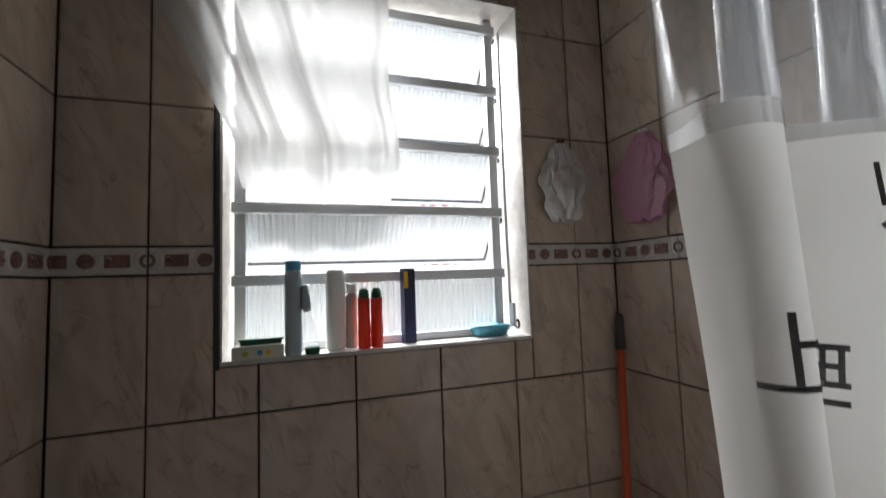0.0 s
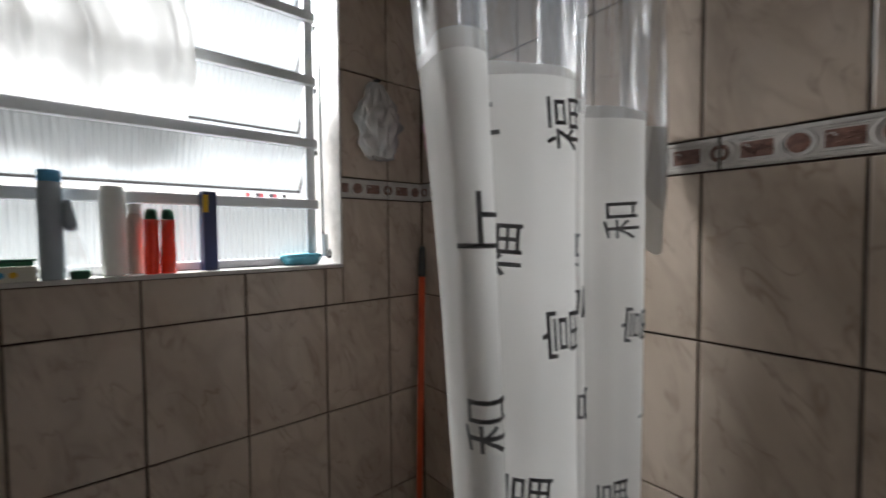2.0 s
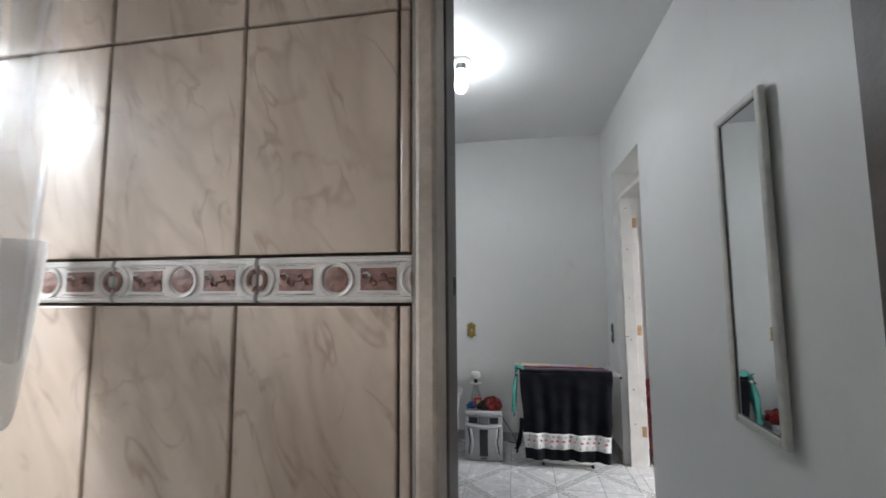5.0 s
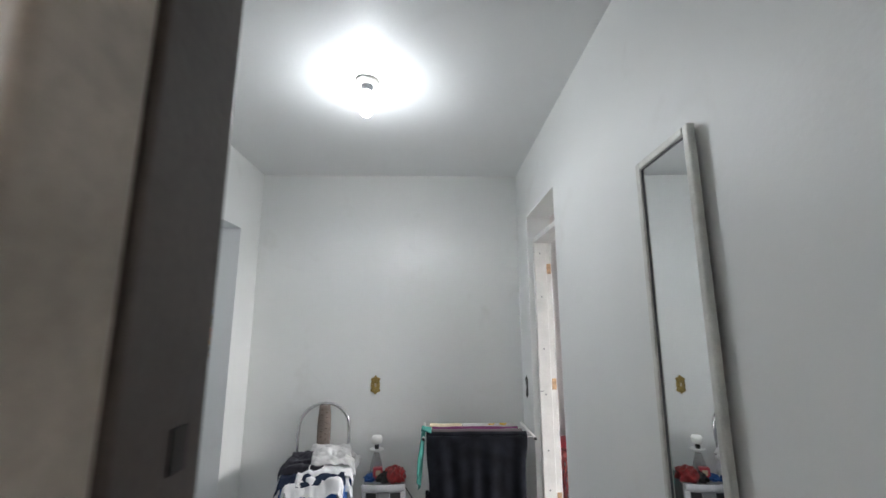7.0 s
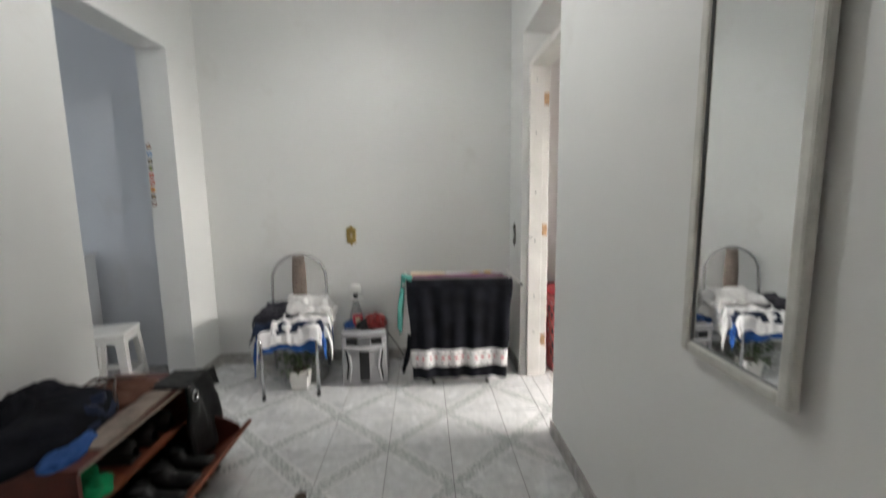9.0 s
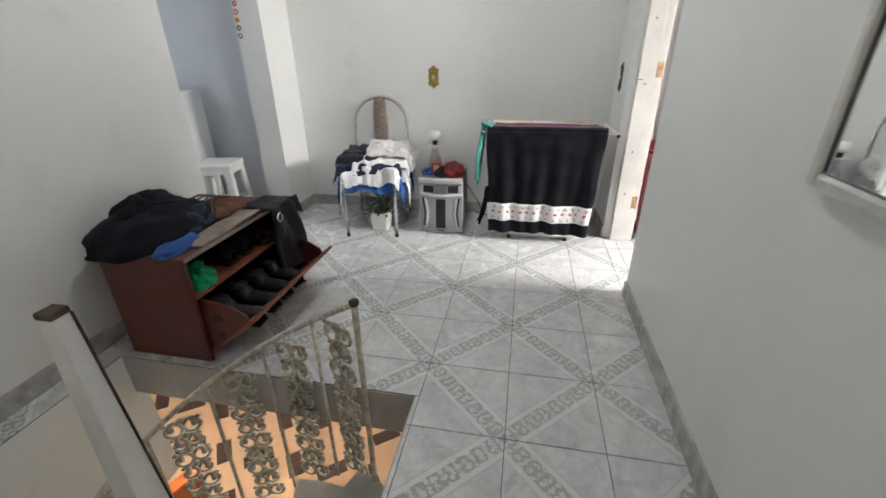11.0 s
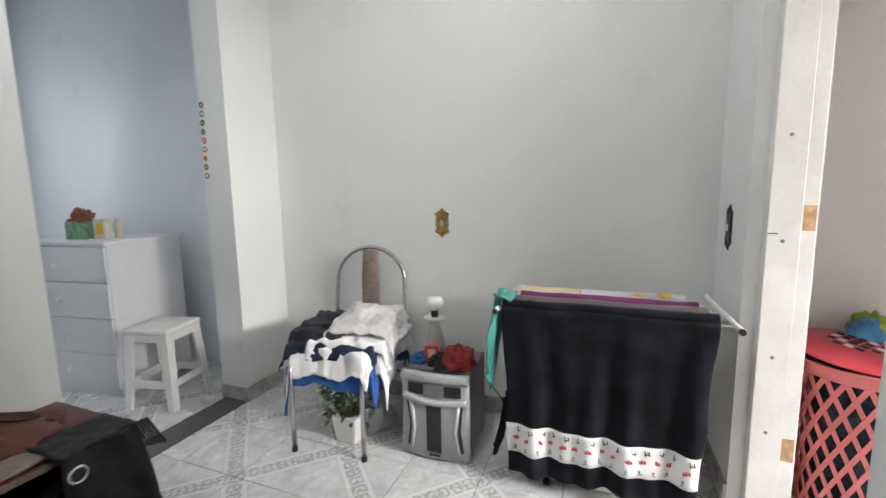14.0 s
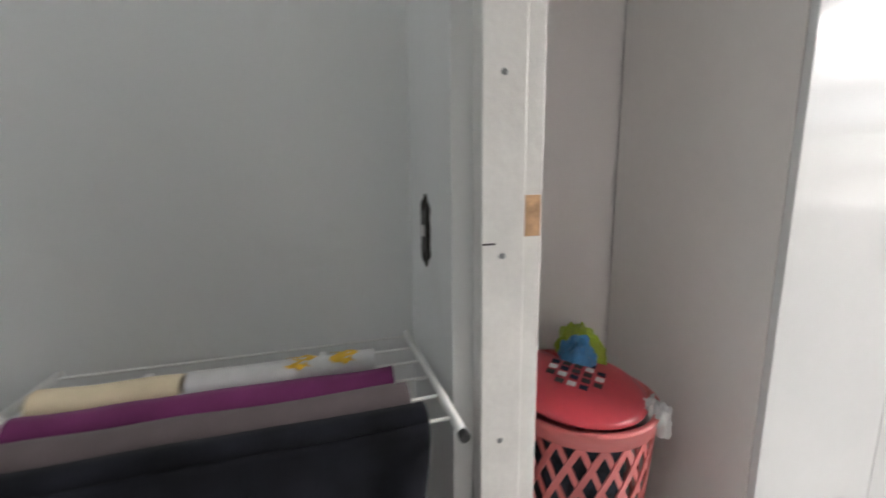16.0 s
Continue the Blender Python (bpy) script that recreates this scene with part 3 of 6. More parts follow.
for z in bars[1:]:
    sash = new("louvre")
    sash.parent = window_1
    sash.matrix_local = pose(0, wy, z - 0.01, 38, 0, 0)
    sash.empty_display_size = 0.01
    h = 0.185
    p = part("pane", ribbed(x0 + 0.02, x1 - 0.02, h), M_RIBGLASS, sash)
    p.visible_shadow = False
    bm = box((x0, -0.006, -h - 0.008), (x1, 0.006, -h + 0.004), 0.002)
    for a in (x0, x1 - 0.014):
        box((a, -0.006, -h), (a + 0.014, 0.006, 0), 0.002, bm)
    part("sash_rim", bm, M_ALU, sash)
    part("rubber_seal", box((x0 + 0.014, -0.0085, -h + 0.004), (x1 - 0.014, -0.003, -h + 0.010)), M_GAP, sash)
    for a in (x0 + 0.014, x1 - 0.020):
        part("rubber_seal", box((a, -0.0085, -h + 0.010), (a + 0.006, -0.003, -0.012)), M_GAP, sash)
    part("pivot", lathe([(0.010, -0.004), (0.010, 0.004)], 12), M_DARKMET, sash).matrix_local = pose(x1 + 0.008, 0.0, -0.02, 0, 90, 0)
pane.visible_shadow = False
bm = tube([(x1 + 0.018, wy - 0.015, 1.32), (x1 + 0.016, wy - 0.012, 1.7), (x1 + 0.018, wy - 0.012, 2.28)], 0.005)
part("opening_rod", bm, M_ALU, window_1)
bm = box((x1 + 0.012, wy - 0.045, 1.262), (x1 + 0.022, wy - 0.012, 1.34), 0.004)
part("lever_plate", bm, M_ALU, window_1)
part("lever_ring", tube([(x1 + 0.024, wy - 0.045 + 0.013 * math.cos(a), 1.272 + 0.013 * math.sin(a)) for a in [k * math.pi / 8 for k in range(16)]], 0.004, 8, closed=True), M_DARKMET, window_1)

# outside the bathroom window
tagged(part("neighbour_wall", box((-3.5, 5.2, -2.0), (3.05, 5.35, 3.4)), M_OUTW), "pale sunlit wall of the neighbouring house", kind="structure").name = "backdrop"
blanket = thing("striped_blanket", pose(1.92, 5.185, 2.0), "red black and white striped blanket hanging on the outside wall", "blanket")
for k in range(9):
    part("stripe", box((-0.20 + k * 0.045, 0, -0.42), (-0.20 + k * 0.045 + 0.045, 0.015, 0.42), 0.003), [M_STRIPE, M_COTTON, M_BLACKL][k % 3], blanket)


# ---- bathroom things ----
def characters(text, size):
    """The outline of written characters as a flat mesh's corners and faces."""
    cu = bpy.data.curves.new("writing", "FONT")
    cu.body, cu.size, cu.align_x, cu.align_y, cu.resolution_u = text, size, "CENTER", "CENTER", 2
    tmp = bpy.data.objects.new("writing", cu)
    scene.collection.objects.link(tmp)
    me = tmp.evaluated_get(bpy.context.evaluated_depsgraph_get()).to_mesh()
    got = [tuple(v.co) for v in me.vertices], [tuple(p.vertices) for p in me.polygons]
    bpy.data.objects.remove(tmp)
    bpy.data.curves.remove(cu)
    return got


LINER = 1.578
# the curtain's folds seen from above, from its free edge to the wall
FOLDS = ((0.903, 1.207), (0.887, 1.170), (0.882, 1.134), (0.900, 1.111), (0.930, 1.114), (0.944, 1.142), (0.947, 1.178), (0.966, 1.172), (0.995, 1.150), (1.035, 1.120), (1.078, 1.100), (1.108, 1.104), (1.121, 1.135), (1.124, 1.182),
         (1.150, 1.204), (1.205, 1.196), (1.250, 1.180), (1.268, 1.196), (1.290, 1.184), (1.325, 1.158), (1.372, 1.142), (1.412, 1.146), (1.436, 1.168), (1.444, 1.205))


def spline(pts, per=10):
    """A smooth line through the points."""
    out = []
    for k in range(len(pts) - 1):
        p0, p1, p2, p3 = (Vector((*pts[min(max(j, 0), len(pts) - 1)], 0)) for j in (k - 1, k, k + 1, k + 2))
        for i in range(per):
            t = i / per
            out.append(0.5 * (2 * p1 + (p2 - p0) * t + (2 * p0 - 5 * p1 + 4 * p2 - p3) * t * t + (3 * p1 - p0 - 3 * p2 + p3) * t ** 3))
    return out + [Vector((*pts[-1], 0))]


FOLD_LINE = spline(FOLDS)
FOLD_RUN = [0.0]
for pa, pb in zip(FOLD_LINE, FOLD_LINE[1:]):
    FOLD_RUN.append(FOLD_RUN[-1] + (pb - pa).length)
FOLD_LENGTH = FOLD_RUN[-1]


def curtain_line(x):
    return 1.158


def along_curtain(x, y):
    """Which u lies nearest to a place on the plan."""
    k = min(range(len(FOLD_LINE)), key=lambda j: (FOLD_LINE[j] - Vector((x, y, 0))).length)
    return FOLD_RUN[k] / FOLD_LENGTH


def curtain_point(u, z, off=0.0):
    """The hanging shower curtain: u runs along the cloth, over its folds; off lifts towards the room."""
    d = min(max(u, 0.0), 1.0) * FOLD_LENGTH
    k = max(1, min(len(FOLD_RUN) - 1, int(np.searchsorted(FOLD_RUN, d))))
    a, b = FOLD_LINE[k - 1], FOLD_LINE[k]
    t = (d - FOLD_RUN[k - 1]) / max(1e-6, FOLD_RUN[k] - FOLD_RUN[k - 1])
    p = a.lerp(b, t)
    n = Vector(((b - a).y, -(b - a).x, 0)).normalized()
    thin = min(max((z - LINER) / 0.2, 0.0), 1.0)
    ripple = 0.0035 * math.sin(34 * u + 1.7 * z) + 0.004 * wobble(u * 5, z * 1.6, 0.4) - 0.003 * math.exp(-((z - LINER) / 0.02) ** 2) * math.sin(60 * u)
    ripple += thin * (0.007 * max(0.0, math.sin(58 * u + 1.2 * math.sin(2.3 * z))) ** 5 + 0.004 * math.sin(95 * u + 2 * z))
    p = p + n * (off + ripple)
    x = p.x + 0.10 * (1.45 - z) * (1 - u) ** 3 + 0.010 * wobble(u * 3, z * 1.2, 2.0)
    return Vector((x, p.y + 0.012 * wobble(u * 4, z * 1.5, 5.0), z))


shower = thing("shower_curtain", pose(0, 0, 0), "white shower curtain with grey brush characters and a clear top", "shower curtain")
part("cloth", sheet(lambda u, v: curtain_point(u, 0.06 + (LINER + 0.006 * math.sin(11 * u) - 0.06) * v), 260, 30), M_CURT, shower, "opaque white fabric", True)
part("clear_top", sheet(lambda u, v: curtain_point(u, LINER - 0.02 + (2.26 - LINER) * v, 0.002), 320, 18), M_PVC, shower, "clear plastic film", True)
part("film_fold", sheet(lambda u, v: (1.436 + 0.082 * u * (1 - 0.35 * v), 1.148 - 0.03 * math.sin(3.0 * u) + 0.006 * math.sin(9 * v + 5 * u), 2.22 - (0.60 + 0.24 * math.sqrt(max(0.0, 1 - (1.6 * u - 0.6) ** 2))) * v), 24, 24), M_PVC, shower, "clear plastic film", True)
part("loose_fold", sheet(lambda u, v: (1.434 + 0.080 * u * (1 - 0.3 * v * v), 1.152 - 0.03 * math.sin(3.0 * u), LINER - 0.02 - (0.10 + 0.17 * math.sqrt(max(0.0, 1 - (1.5 * u - 0.5) ** 2))) * v), 20, 16), M_CURT, shower, "opaque white fabric", True)
# place on the plan, height, which character
WRITING = ((0.903, 1.111, 1.345, 3), (0.986, 1.155, 1.315, 0), (1.080, 1.100, 1.495, 0), (1.074, 1.101, 1.190, 2), (1.218, 1.193, 1.300, 0), (1.248, 1.182, 1.205, 2), (1.345, 1.15, 1.362, 1), (1.38, 1.142, 1.150, 2),
           (1.255, 1.18, 1.005, 2), (1.415, 1.147, 0.985, 3), (1.020, 1.13, 0.94, 0), (0.905, 1.108, 1.09, 1), (0.91, 1.109, 0.80, 2), (1.08, 1.1, 0.76, 1), (1.33, 1.155, 0.80, 0), (1.0, 1.148, 0.62, 2), (1.37, 1.142, 0.58, 1), (1.06, 1.106, 0.45, 0), (1.3, 1.178, 0.40, 2), (0.96, 1.174, 1.50, 3))
glyphs = [characters(c, 0.082) for c in ("\u798f", "\u548c", "\u5bcc", "\u4e0a")]
for px, py, z, k in WRITING:
    u = along_curtain(px, py)
    verts, faces = glyphs[k]
    tilt = (math.pi / 2 if k < 3 else 0.1) + 0.22 * wobble(u * 7, z * 5, 0.3)
    bm = bmesh.new()
    made = [bm.verts.new(v) for v in verts]
    for f in faces:
        try:
            bm.faces.new([made[i] for i in f])
        except ValueError:
            pass
    bmesh.ops.triangulate(bm, faces=bm.faces[:])
    for _ in range(2):   # short edges, so that the strokes follow the folds
        bmesh.ops.subdivide_edges(bm, edges=[e for e in bm.edges if e.calc_length() > 0.008], cuts=1, use_grid_fill=True)
    for v in bm.verts:
        x, y = v.co.x, v.co.y
        xr, yr = x * math.cos(tilt) - y * math.sin(tilt), x * math.sin(tilt) + y * math.cos(tilt)
        v.co = curtain_point(u + xr / FOLD_LENGTH, z + yr, 0.0025)
    bmesh.ops.solidify(bm, geom=bm.faces[:], thickness=0.0004)
    part("character", bm, M_INK, shower)
rod = thing("curtain_rod", pose(0, 0, 2.27), "white aluminium shower curtain rod", "curtain rod")
part("bar", tube([(q, curtain_line(q), 0) for q in (XL, 0.7, XB)], 0.0125, 12), M_ALU, rod, "", True)
for k in range(9):
    x = 0.90 + k * 0.062
    part("ring", tube([(x, curtain_line(x) + 0.016 * math.cos(a), -0.004 + 0.018 * math.sin(a)) for a in [j * math.pi / 7 for j in range(14)]], 0.002, 6, closed=True), M_PLASTICW, rod)


def net_point(u, v):
    """The sheer curtain over part of the window; v runs downwards, its end is blown out between two louvres."""
    z = 2.46 - 0.885 * v
    left = 0.325 - 0.52 * max(0, z - 1.80) + 0.05 * max(0.0, 1.7 - z)
    right = 0.748 - 0.020 * math.sin(5 * v) - 0.015 * max(0.0, math.sin(12 * v - 5))
    g = u + 0.025 * math.sin(7 * u + 2.4 * v) + 0.012 * wobble(u * 5, v * 3, 1.0)
    x = left + (right - left) * g
    wave = math.sin(2 * math.pi * (3.3 * u + 0.18 * math.sin(2.0 * v + 3 * u)))
    pleat = math.exp(-((u - 0.27 - 0.03 * v) / 0.035) ** 2) + 1.1 * math.exp(-((u - 0.56 + 0.02 * v) / 0.03) ** 2) + 0.8 * math.exp(-((u - 0.90 - 0.03 * math.sin(6 * v)) / 0.03) ** 2)
    y = YW - 0.045 + 0.016 * wave + 0.008 * math.sin(2 * math.pi * (8.7 * u + 0.5 * v)) - 0.055 * pleat * (0.7 + 0.3 * math.sin(4 * v + 9 * u)) + 0.014 * wobble(u * 7, v * 3, 0, 1.0)
    tuck = min(max((1.765 - z) / 0.15, 0.0), 1.0)
    y += 0.27 * tuck * tuck * (3 - 2 * tuck)
    return (x, y, z + 0.012 * math.sin(9 * u))


net = thing("window_curtain", pose(0, 0, 0), "thin sheer white curtain over half of the window", "curtain")
part("sheer", sheet(net_point, 150, 50), M_SHEER, net, "", True)
part("string", tube([(0.05, YW - 0.03, 2.466), (0.5, YW - 0.03, 2.462), (1.3, YW - 0.03, 2.466)], 0.003), M_PLASTICW, net)
for x in (0.05, 1.3):
    part("hook", tube([(x, YW, 2.466), (x, YW - 0.035, 2.466), (x, YW - 0.037, 2.474)], 0.003), M_DARKMET, net)


def bottle(name, at, profile, material, label, cap=None, cap_material=None, flat=1.0, lean=(0, 0)):
    ob = thing(name, pose(at[0], at[1], W[2], lean[0], lean[1], 20), label, "bottle", "bottles on the window sill")
    part("body", lathe(profile, 24, flat=flat), material, ob, "", True)
    if cap:
        part("cap", lathe(cap, 20, flat=flat), cap_material, ob, "", True)
    return ob


bottle("shampoo_bottle", (0.472, 2.058), [(0.021, 0), (0.023, 0.006), (0.023, 0.20), (0.0215, 0.225)], M_BOTG, "tall grey-blue shampoo bottle with a blue cap", [(0.021, 0.225), (0.0215, 0.232), (0.021, 0.250), (0.017, 0.252)], M_BLUECAP, 0.75)
bottle("lotion_bottle", (0.585, 2.085), [(0.022, 0), (0.028, 0.004), (0.029, 0.17), (0.027, 0.20), (0.0255, 0.222), (0.023, 0.225)], M_PLASTICW, "tall plain white lotion bottle", flat=0.6)
bottle("cream_bottle", (0.630, 2.10), [(0.016, 0), (0.018, 0.004), (0.018, 0.145), (0.014, 0.158)], M_BOTB, "beige bottle with a brown label", [(0.015, 0.158), (0.015, 0.182), (0.012, 0.184)], M_PLASTICW, 0.7)
bottle("squeeze_bottle", (0.518, 2.075), [(0.022, 0), (0.024, 0.008), (0.021, 0.06), (0.012, 0.10), (0.009, 0.115)], M_CLEAR, "clear squeeze bottle with a pale nozzle", [(0.010, 0.115), (0.013, 0.13), (0.009, 0.185), (0.005, 0.188)], M_BOTG, 0.8, (6, -8))
for x in (0.662, 0.698):
    bottle("liquid_soap_bottle", (x, 2.068), [(0.016, 0), (0.0175, 0.004), (0.0178, 0.05), (0.0165, 0.09), (0.017, 0.142)], M_BOTR, "bright red translucent bottle with a green cap", [(0.015, 0.142), (0.0155, 0.15), (0.013, 0.163), (0.008, 0.170)], M_CAPG)
carton = thing("toothpaste_carton", pose(0.80, 2.10, W[2], 0, 0, 14), "dark navy upright carton with a yellow corner", "carton")
part("body", box((-0.019, -0.014, 0), (0.019, 0.014, 0.225), 0.0015), M_BOXN, carton)
part("panel", box((-0.0196, -0.0146, 0.165), (-0.006, -0.0138, 0.215)), M_YELLOW, carton, "yellow and white printed corner")
dish = thing("soap_dish", pose(1.075, 2.11, W[2]), "light blue translucent oval soap dish", "soap dish")
part("bowl", lathe([(0.050, 0), (0.058, 0.004), (0.068, 0.020), (0.070, 0.022)], 32, flat=0.55), M_AQUA, dish, "", True)
part("lid", lathe([(0.071, 0.022), (0.071, 0.027), (0.066, 0.034), (0.05, 0.037)], 32, flat=0.55), M_AQUA, dish, "", True)
soap = thing("soap_carton", pose(0.385, 2.055, W[2], 0, 0, 4), "pale soap carton with green and blue dots", "carton")
part("body", box((-0.062, -0.02, 0), (0.062, 0.02, 0.034), 0.002), M_SOAPBOX, soap)
for dx, m in ((0.004, M_BLUECAP), (0.024, M_YELLOW), (-0.03, M_LIME)):
    part("dot", lathe([(0.007, 0), (0.007, 0.0008)], 16), m, soap).matrix_local = pose(dx, -0.0202, 0.016, 90, 0, 0)
brush = thing("comb", pose(0.392, 2.055, W[2] + 0.0345, 0, 0, 3), "dark green plastic comb on the soap carton", "comb")
part("spine", box((-0.055, -0.006, 0.010), (0.055, 0.006, 0.016), 0.002), M_CAPG, brush)
part("teeth", box((-0.05, -0.004, 0), (0.05, 0.004, 0.011), 0.001), M_CAPG, brush)
capd = thing("bottle_base", pose(0.520, 2.048, W[2]), "small green plastic lid lying on the sill", "lid")
part("disc", lathe([(0.018, 0), (0.02, 0.004), (0.02, 0.016), (0.016, 0.02)], 20), M_CAPG, capd, "", True)


def bag(name, top, width, length, material, label, seed, normal, hook_label):
    """A crumpled bag that hangs from a hook on the wall."""
    ob = thing(name, pose(*top, 0, 0, normal), label, "plastic bag")
    def f(u, v):
        a = 2 * math.pi * u
        w = width * (0.12 + 0.88 * math.sin(math.pi * min(1, 0.08 + v * 0.72)) ** 1.2) * (1 if v < 0.97 else 0.6)
        k = 1 + 0.42 * wobble(math.cos(a) * 2.2, math.sin(a) * 2.2, v * 5, 1.3, seed)
        return (w * k * math.cos(a), -0.004 - 0.30 * w * (1 + k * math.sin(a)), -0.005 - length * v + 0.01 * wobble(math.cos(a) * 3, v * 3, seed))
    part("sack", sheet(f, 44, 30), material, ob)
    hk = part("hook", lathe([(0.011, 0), (0.012, 0.004), (0.008, 0.010), (0.004, 0.020), (0.006, 0.026)], 14), M_BRONZE if seed < 2 else M_PLASTICW, ob, hook_label)
    hk.matrix_local = pose(0, 0.0, 0, 90, 0, 0)
    return ob


bag("clear_bag", (1.325, YW - 0.001, 1.872), 0.085, 0.27, M_BAGC, "crumpled clear plastic bag hanging from a wall hook", 1.0, 0, "small brown hook")
bag("pink_bag", (XB - 0.001, 1.865, 1.868), 0.098, 0.285, M_BAGP, "pink plastic bag hanging from a wall hook", 5.0, -90, "small white hook")
broom = thing("broom_handle", look((1.497, 2.0, 1.29), (1.42, 1.945, 0.0)), "orange broom handle with a dark grip in the corner", "broom")
part("stick", tube([(0, 0, -0.10), (0, 0, -0.7), (0, 0, -1.288)], 0.0125, 14), M_ORANGE, broom, "", True)
part("grip", tube([(0, 0, 0), (0, 0, -0.012), (0, 0, -0.10), (0, 0, -0.115)], [0.008, 0.013, 0.0155, 0.0155], 14), M_GRIP, broom, "", True)


# ---- hall fittings ----
mirror = thing("wall_mirror", pose(2.662, YR + 0.009, 0.960, 0, 0, -1.4), "tall narrow mirror in a pale pearly frame", "mirror")
mw, mh, fw = 0.172, 1.205, 0.030
for name, lo, hi in (("frame_side", (-mw, 0, 0), (-mw + fw, 0.026, mh)), ("frame_side", (mw - fw, 0, 0), (mw, 0.026, mh)), ("frame_end", (-mw + fw, 0, 0), (mw - fw, 0.026, fw)), ("frame_end", (-mw + fw, 0, mh - fw), (mw - fw, 0.026, mh))):
    part(name, box(lo, hi, 0.007), M_FRAMEP, mirror)
for lo, hi in (((-mw + fw, 0.0145, fw), (-mw + fw + 0.003, 0.0175, mh - fw)), ((mw - fw - 0.003, 0.0145, fw), (mw - fw, 0.0175, mh - fw)), ((-mw + fw + 0.003, 0.0145, mh - fw - 0.003), (mw - fw - 0.003, 0.0175, mh - fw)), ((-mw + fw + 0.003, 0.0145, fw), (mw - fw - 0.003, 0.0175, fw + 0.003))):
    part("inner_bead", box(lo, hi), M_GREYP, mirror, "thin dark bead")
part("glass", box((-mw + 0.02, 0.008, 0.02), (mw - 0.02, 0.014, mh - 0.02)), M_MIRROR, mirror, "silvered glass")
part("wall_batten", box((-0.1, -0.008, 0.9), (0.1, 0.006, 1.0)), M_DKWOOD, mirror, "wooden batten behind")


def plate(name, m, w, h, material, label, kind_of="switch"):
    """An ornate cast plate with pointed ends and a small insert."""
    ob = thing(name, m, label, "wall switch")
    quarter = ((0.0, 0.50), (0.10, 0.455), (0.16, 0.40), (0.30, 0.385), (0.36, 0.345), (0.47, 0.34), (0.50, 0.29), (0.45, 0.235), (0.40, 0.17), (0.46, 0.10), (0.47, 0.04), (0.42, 0.0))
    half_side = list(quarter) + [(x, -z) for x, z in quarter[-2::-1]]
    outline = [(w * x, h * z) for x, z in half_side + [(-x, z) for x, z in half_side[-2:0:-1]]]
    n = len(outline)
    bm = bmesh.new()
    back = [bm.verts.new((x, 0, z)) for x, z in outline]
    mid = [bm.verts.new((x, 0.004, z)) for x, z in outline]
    top = [bm.verts.new((x * 0.82, 0.008, z * 0.88)) for x, z in outline]
    for a, b in ((back, mid), (mid, top)):
        for k in range(n):
            bm.faces.new((a[k], a[(k + 1) % n], b[(k + 1) % n], b[k]))
    bm.faces.new(top)
    bm.faces.new(back[::-1])
    part("plate", bm, material, ob)
    for z in (-0.34, 0.34):
        part("rosette", lathe([(0.2 * w, 0), (0.2 * w, 0.003), (0.1 * w, 0.006), (0.03 * w, 0.005)], 14), material, ob).matrix_local = pose(0, 0.007, z * h, -90, 0, 0)
    part("toggle", box((-0.009, 0.006, -0.015), (0.009, 0.012, 0.015), 0.003), M_CREAM if material is M_BRASS else M_PLASTICW, ob, "pale insert")
    return ob


plate("socket_plate", pose(XE - 0.001, 0.862, 1.056, 0, 0, 90), 0.085, 0.165, M_BRASS, "ornate aged brass socket plate on the wall")
plate("switch_plate", pose(5.0, YR + 0.001, 1.06, 0, 0, 0), 0.075, 0.185, M_BRONZE, "ornate dark bronze light switch plate")
lamp = thing("ceiling_lamp", pose(3.615, 0.748, CEIL), "lit bare bulb in a round white ceiling socket", "ceiling lamp")
part("base", lathe([(0.062, -0.028), (0.07, -0.022), (0.072, -0.004), (0.072, 0)], 32), M_PLASTICW, lamp, "", True)
part("socket", lathe([(0.030, -0.062), (0.034, -0.05), (0.036, -0.028), (0.036, -0.02)], 24), M_GREYP, lamp, "grey socket ring", True)
bulb = part("bulb", lathe([(0.006, -0.225), (0.022, -0.219), (0.037, -0.200), (0.045, -0.170), (0.042, -0.140), (0.030, -0.10), (0.024, -0.078), (0.022, -0.055)], 24), M_BULB, lamp, "glowing bulb", True)
bulb.visible_shadow = False
for k in range(9):
    st = thing("sticker", pose(L[1] - 0.0015, YL + 0.175, 1.735 - k * 0.0492, 0, -90, 0), "small round coloured picture sticker", "sticker", "stickers on the door jamb")
    part("disc", lathe([(0.017, 0), (0.017, 0.001)], 18), [M_RUST, M_SKYBAG, M_DKWOOD, M_GREYP, M_LID, M_ORANGE, M_YELLOW, M_DKWOOD, M_RUST][k], st)
    part("centre", lathe([(0.009, 0.001), (0.009, 0.0014)], 14), [M_CREAM, M_COTTON, M_CREAM, M_LIME, M_CREAM, M_COTTON, M_LID, M_CREAM, M_PLASTICW][k], st)


# ---- stairwell ----
CX, CY, RR = 2.40, 1.035, 0.65
newel = thing("newel_post", pose(CX, CY, -2.7), "thick white painted post in the middle of the spiral stairs", "post")
def square_taper(stops):
    bm = bmesh.new()
    rings = [[bm.verts.new((sx * r, sy * r, z)) for sx, sy in ((-1, -1), (1, -1), (1, 1), (-1, 1))] for r, z in stops]
    for a, b in zip(rings, rings[1:]):
        for k in range(4):
            bm.faces.new((a[k], a[(k + 1) % 4], b[(k + 1) % 4], b[k]))
    bm.faces.new(rings[0][::-1])
    bm.faces.new(rings[-1])
    bmesh.ops.bevel(bm, geom=bm.edges[:], offset=0.003, segments=1, affect="EDGES")
    return bm


part("shaft", square_taper([(0.046, 0), (0.046, 2.5), (0.019, 3.455)]), M_WHITE, newel, "white chipped paint")
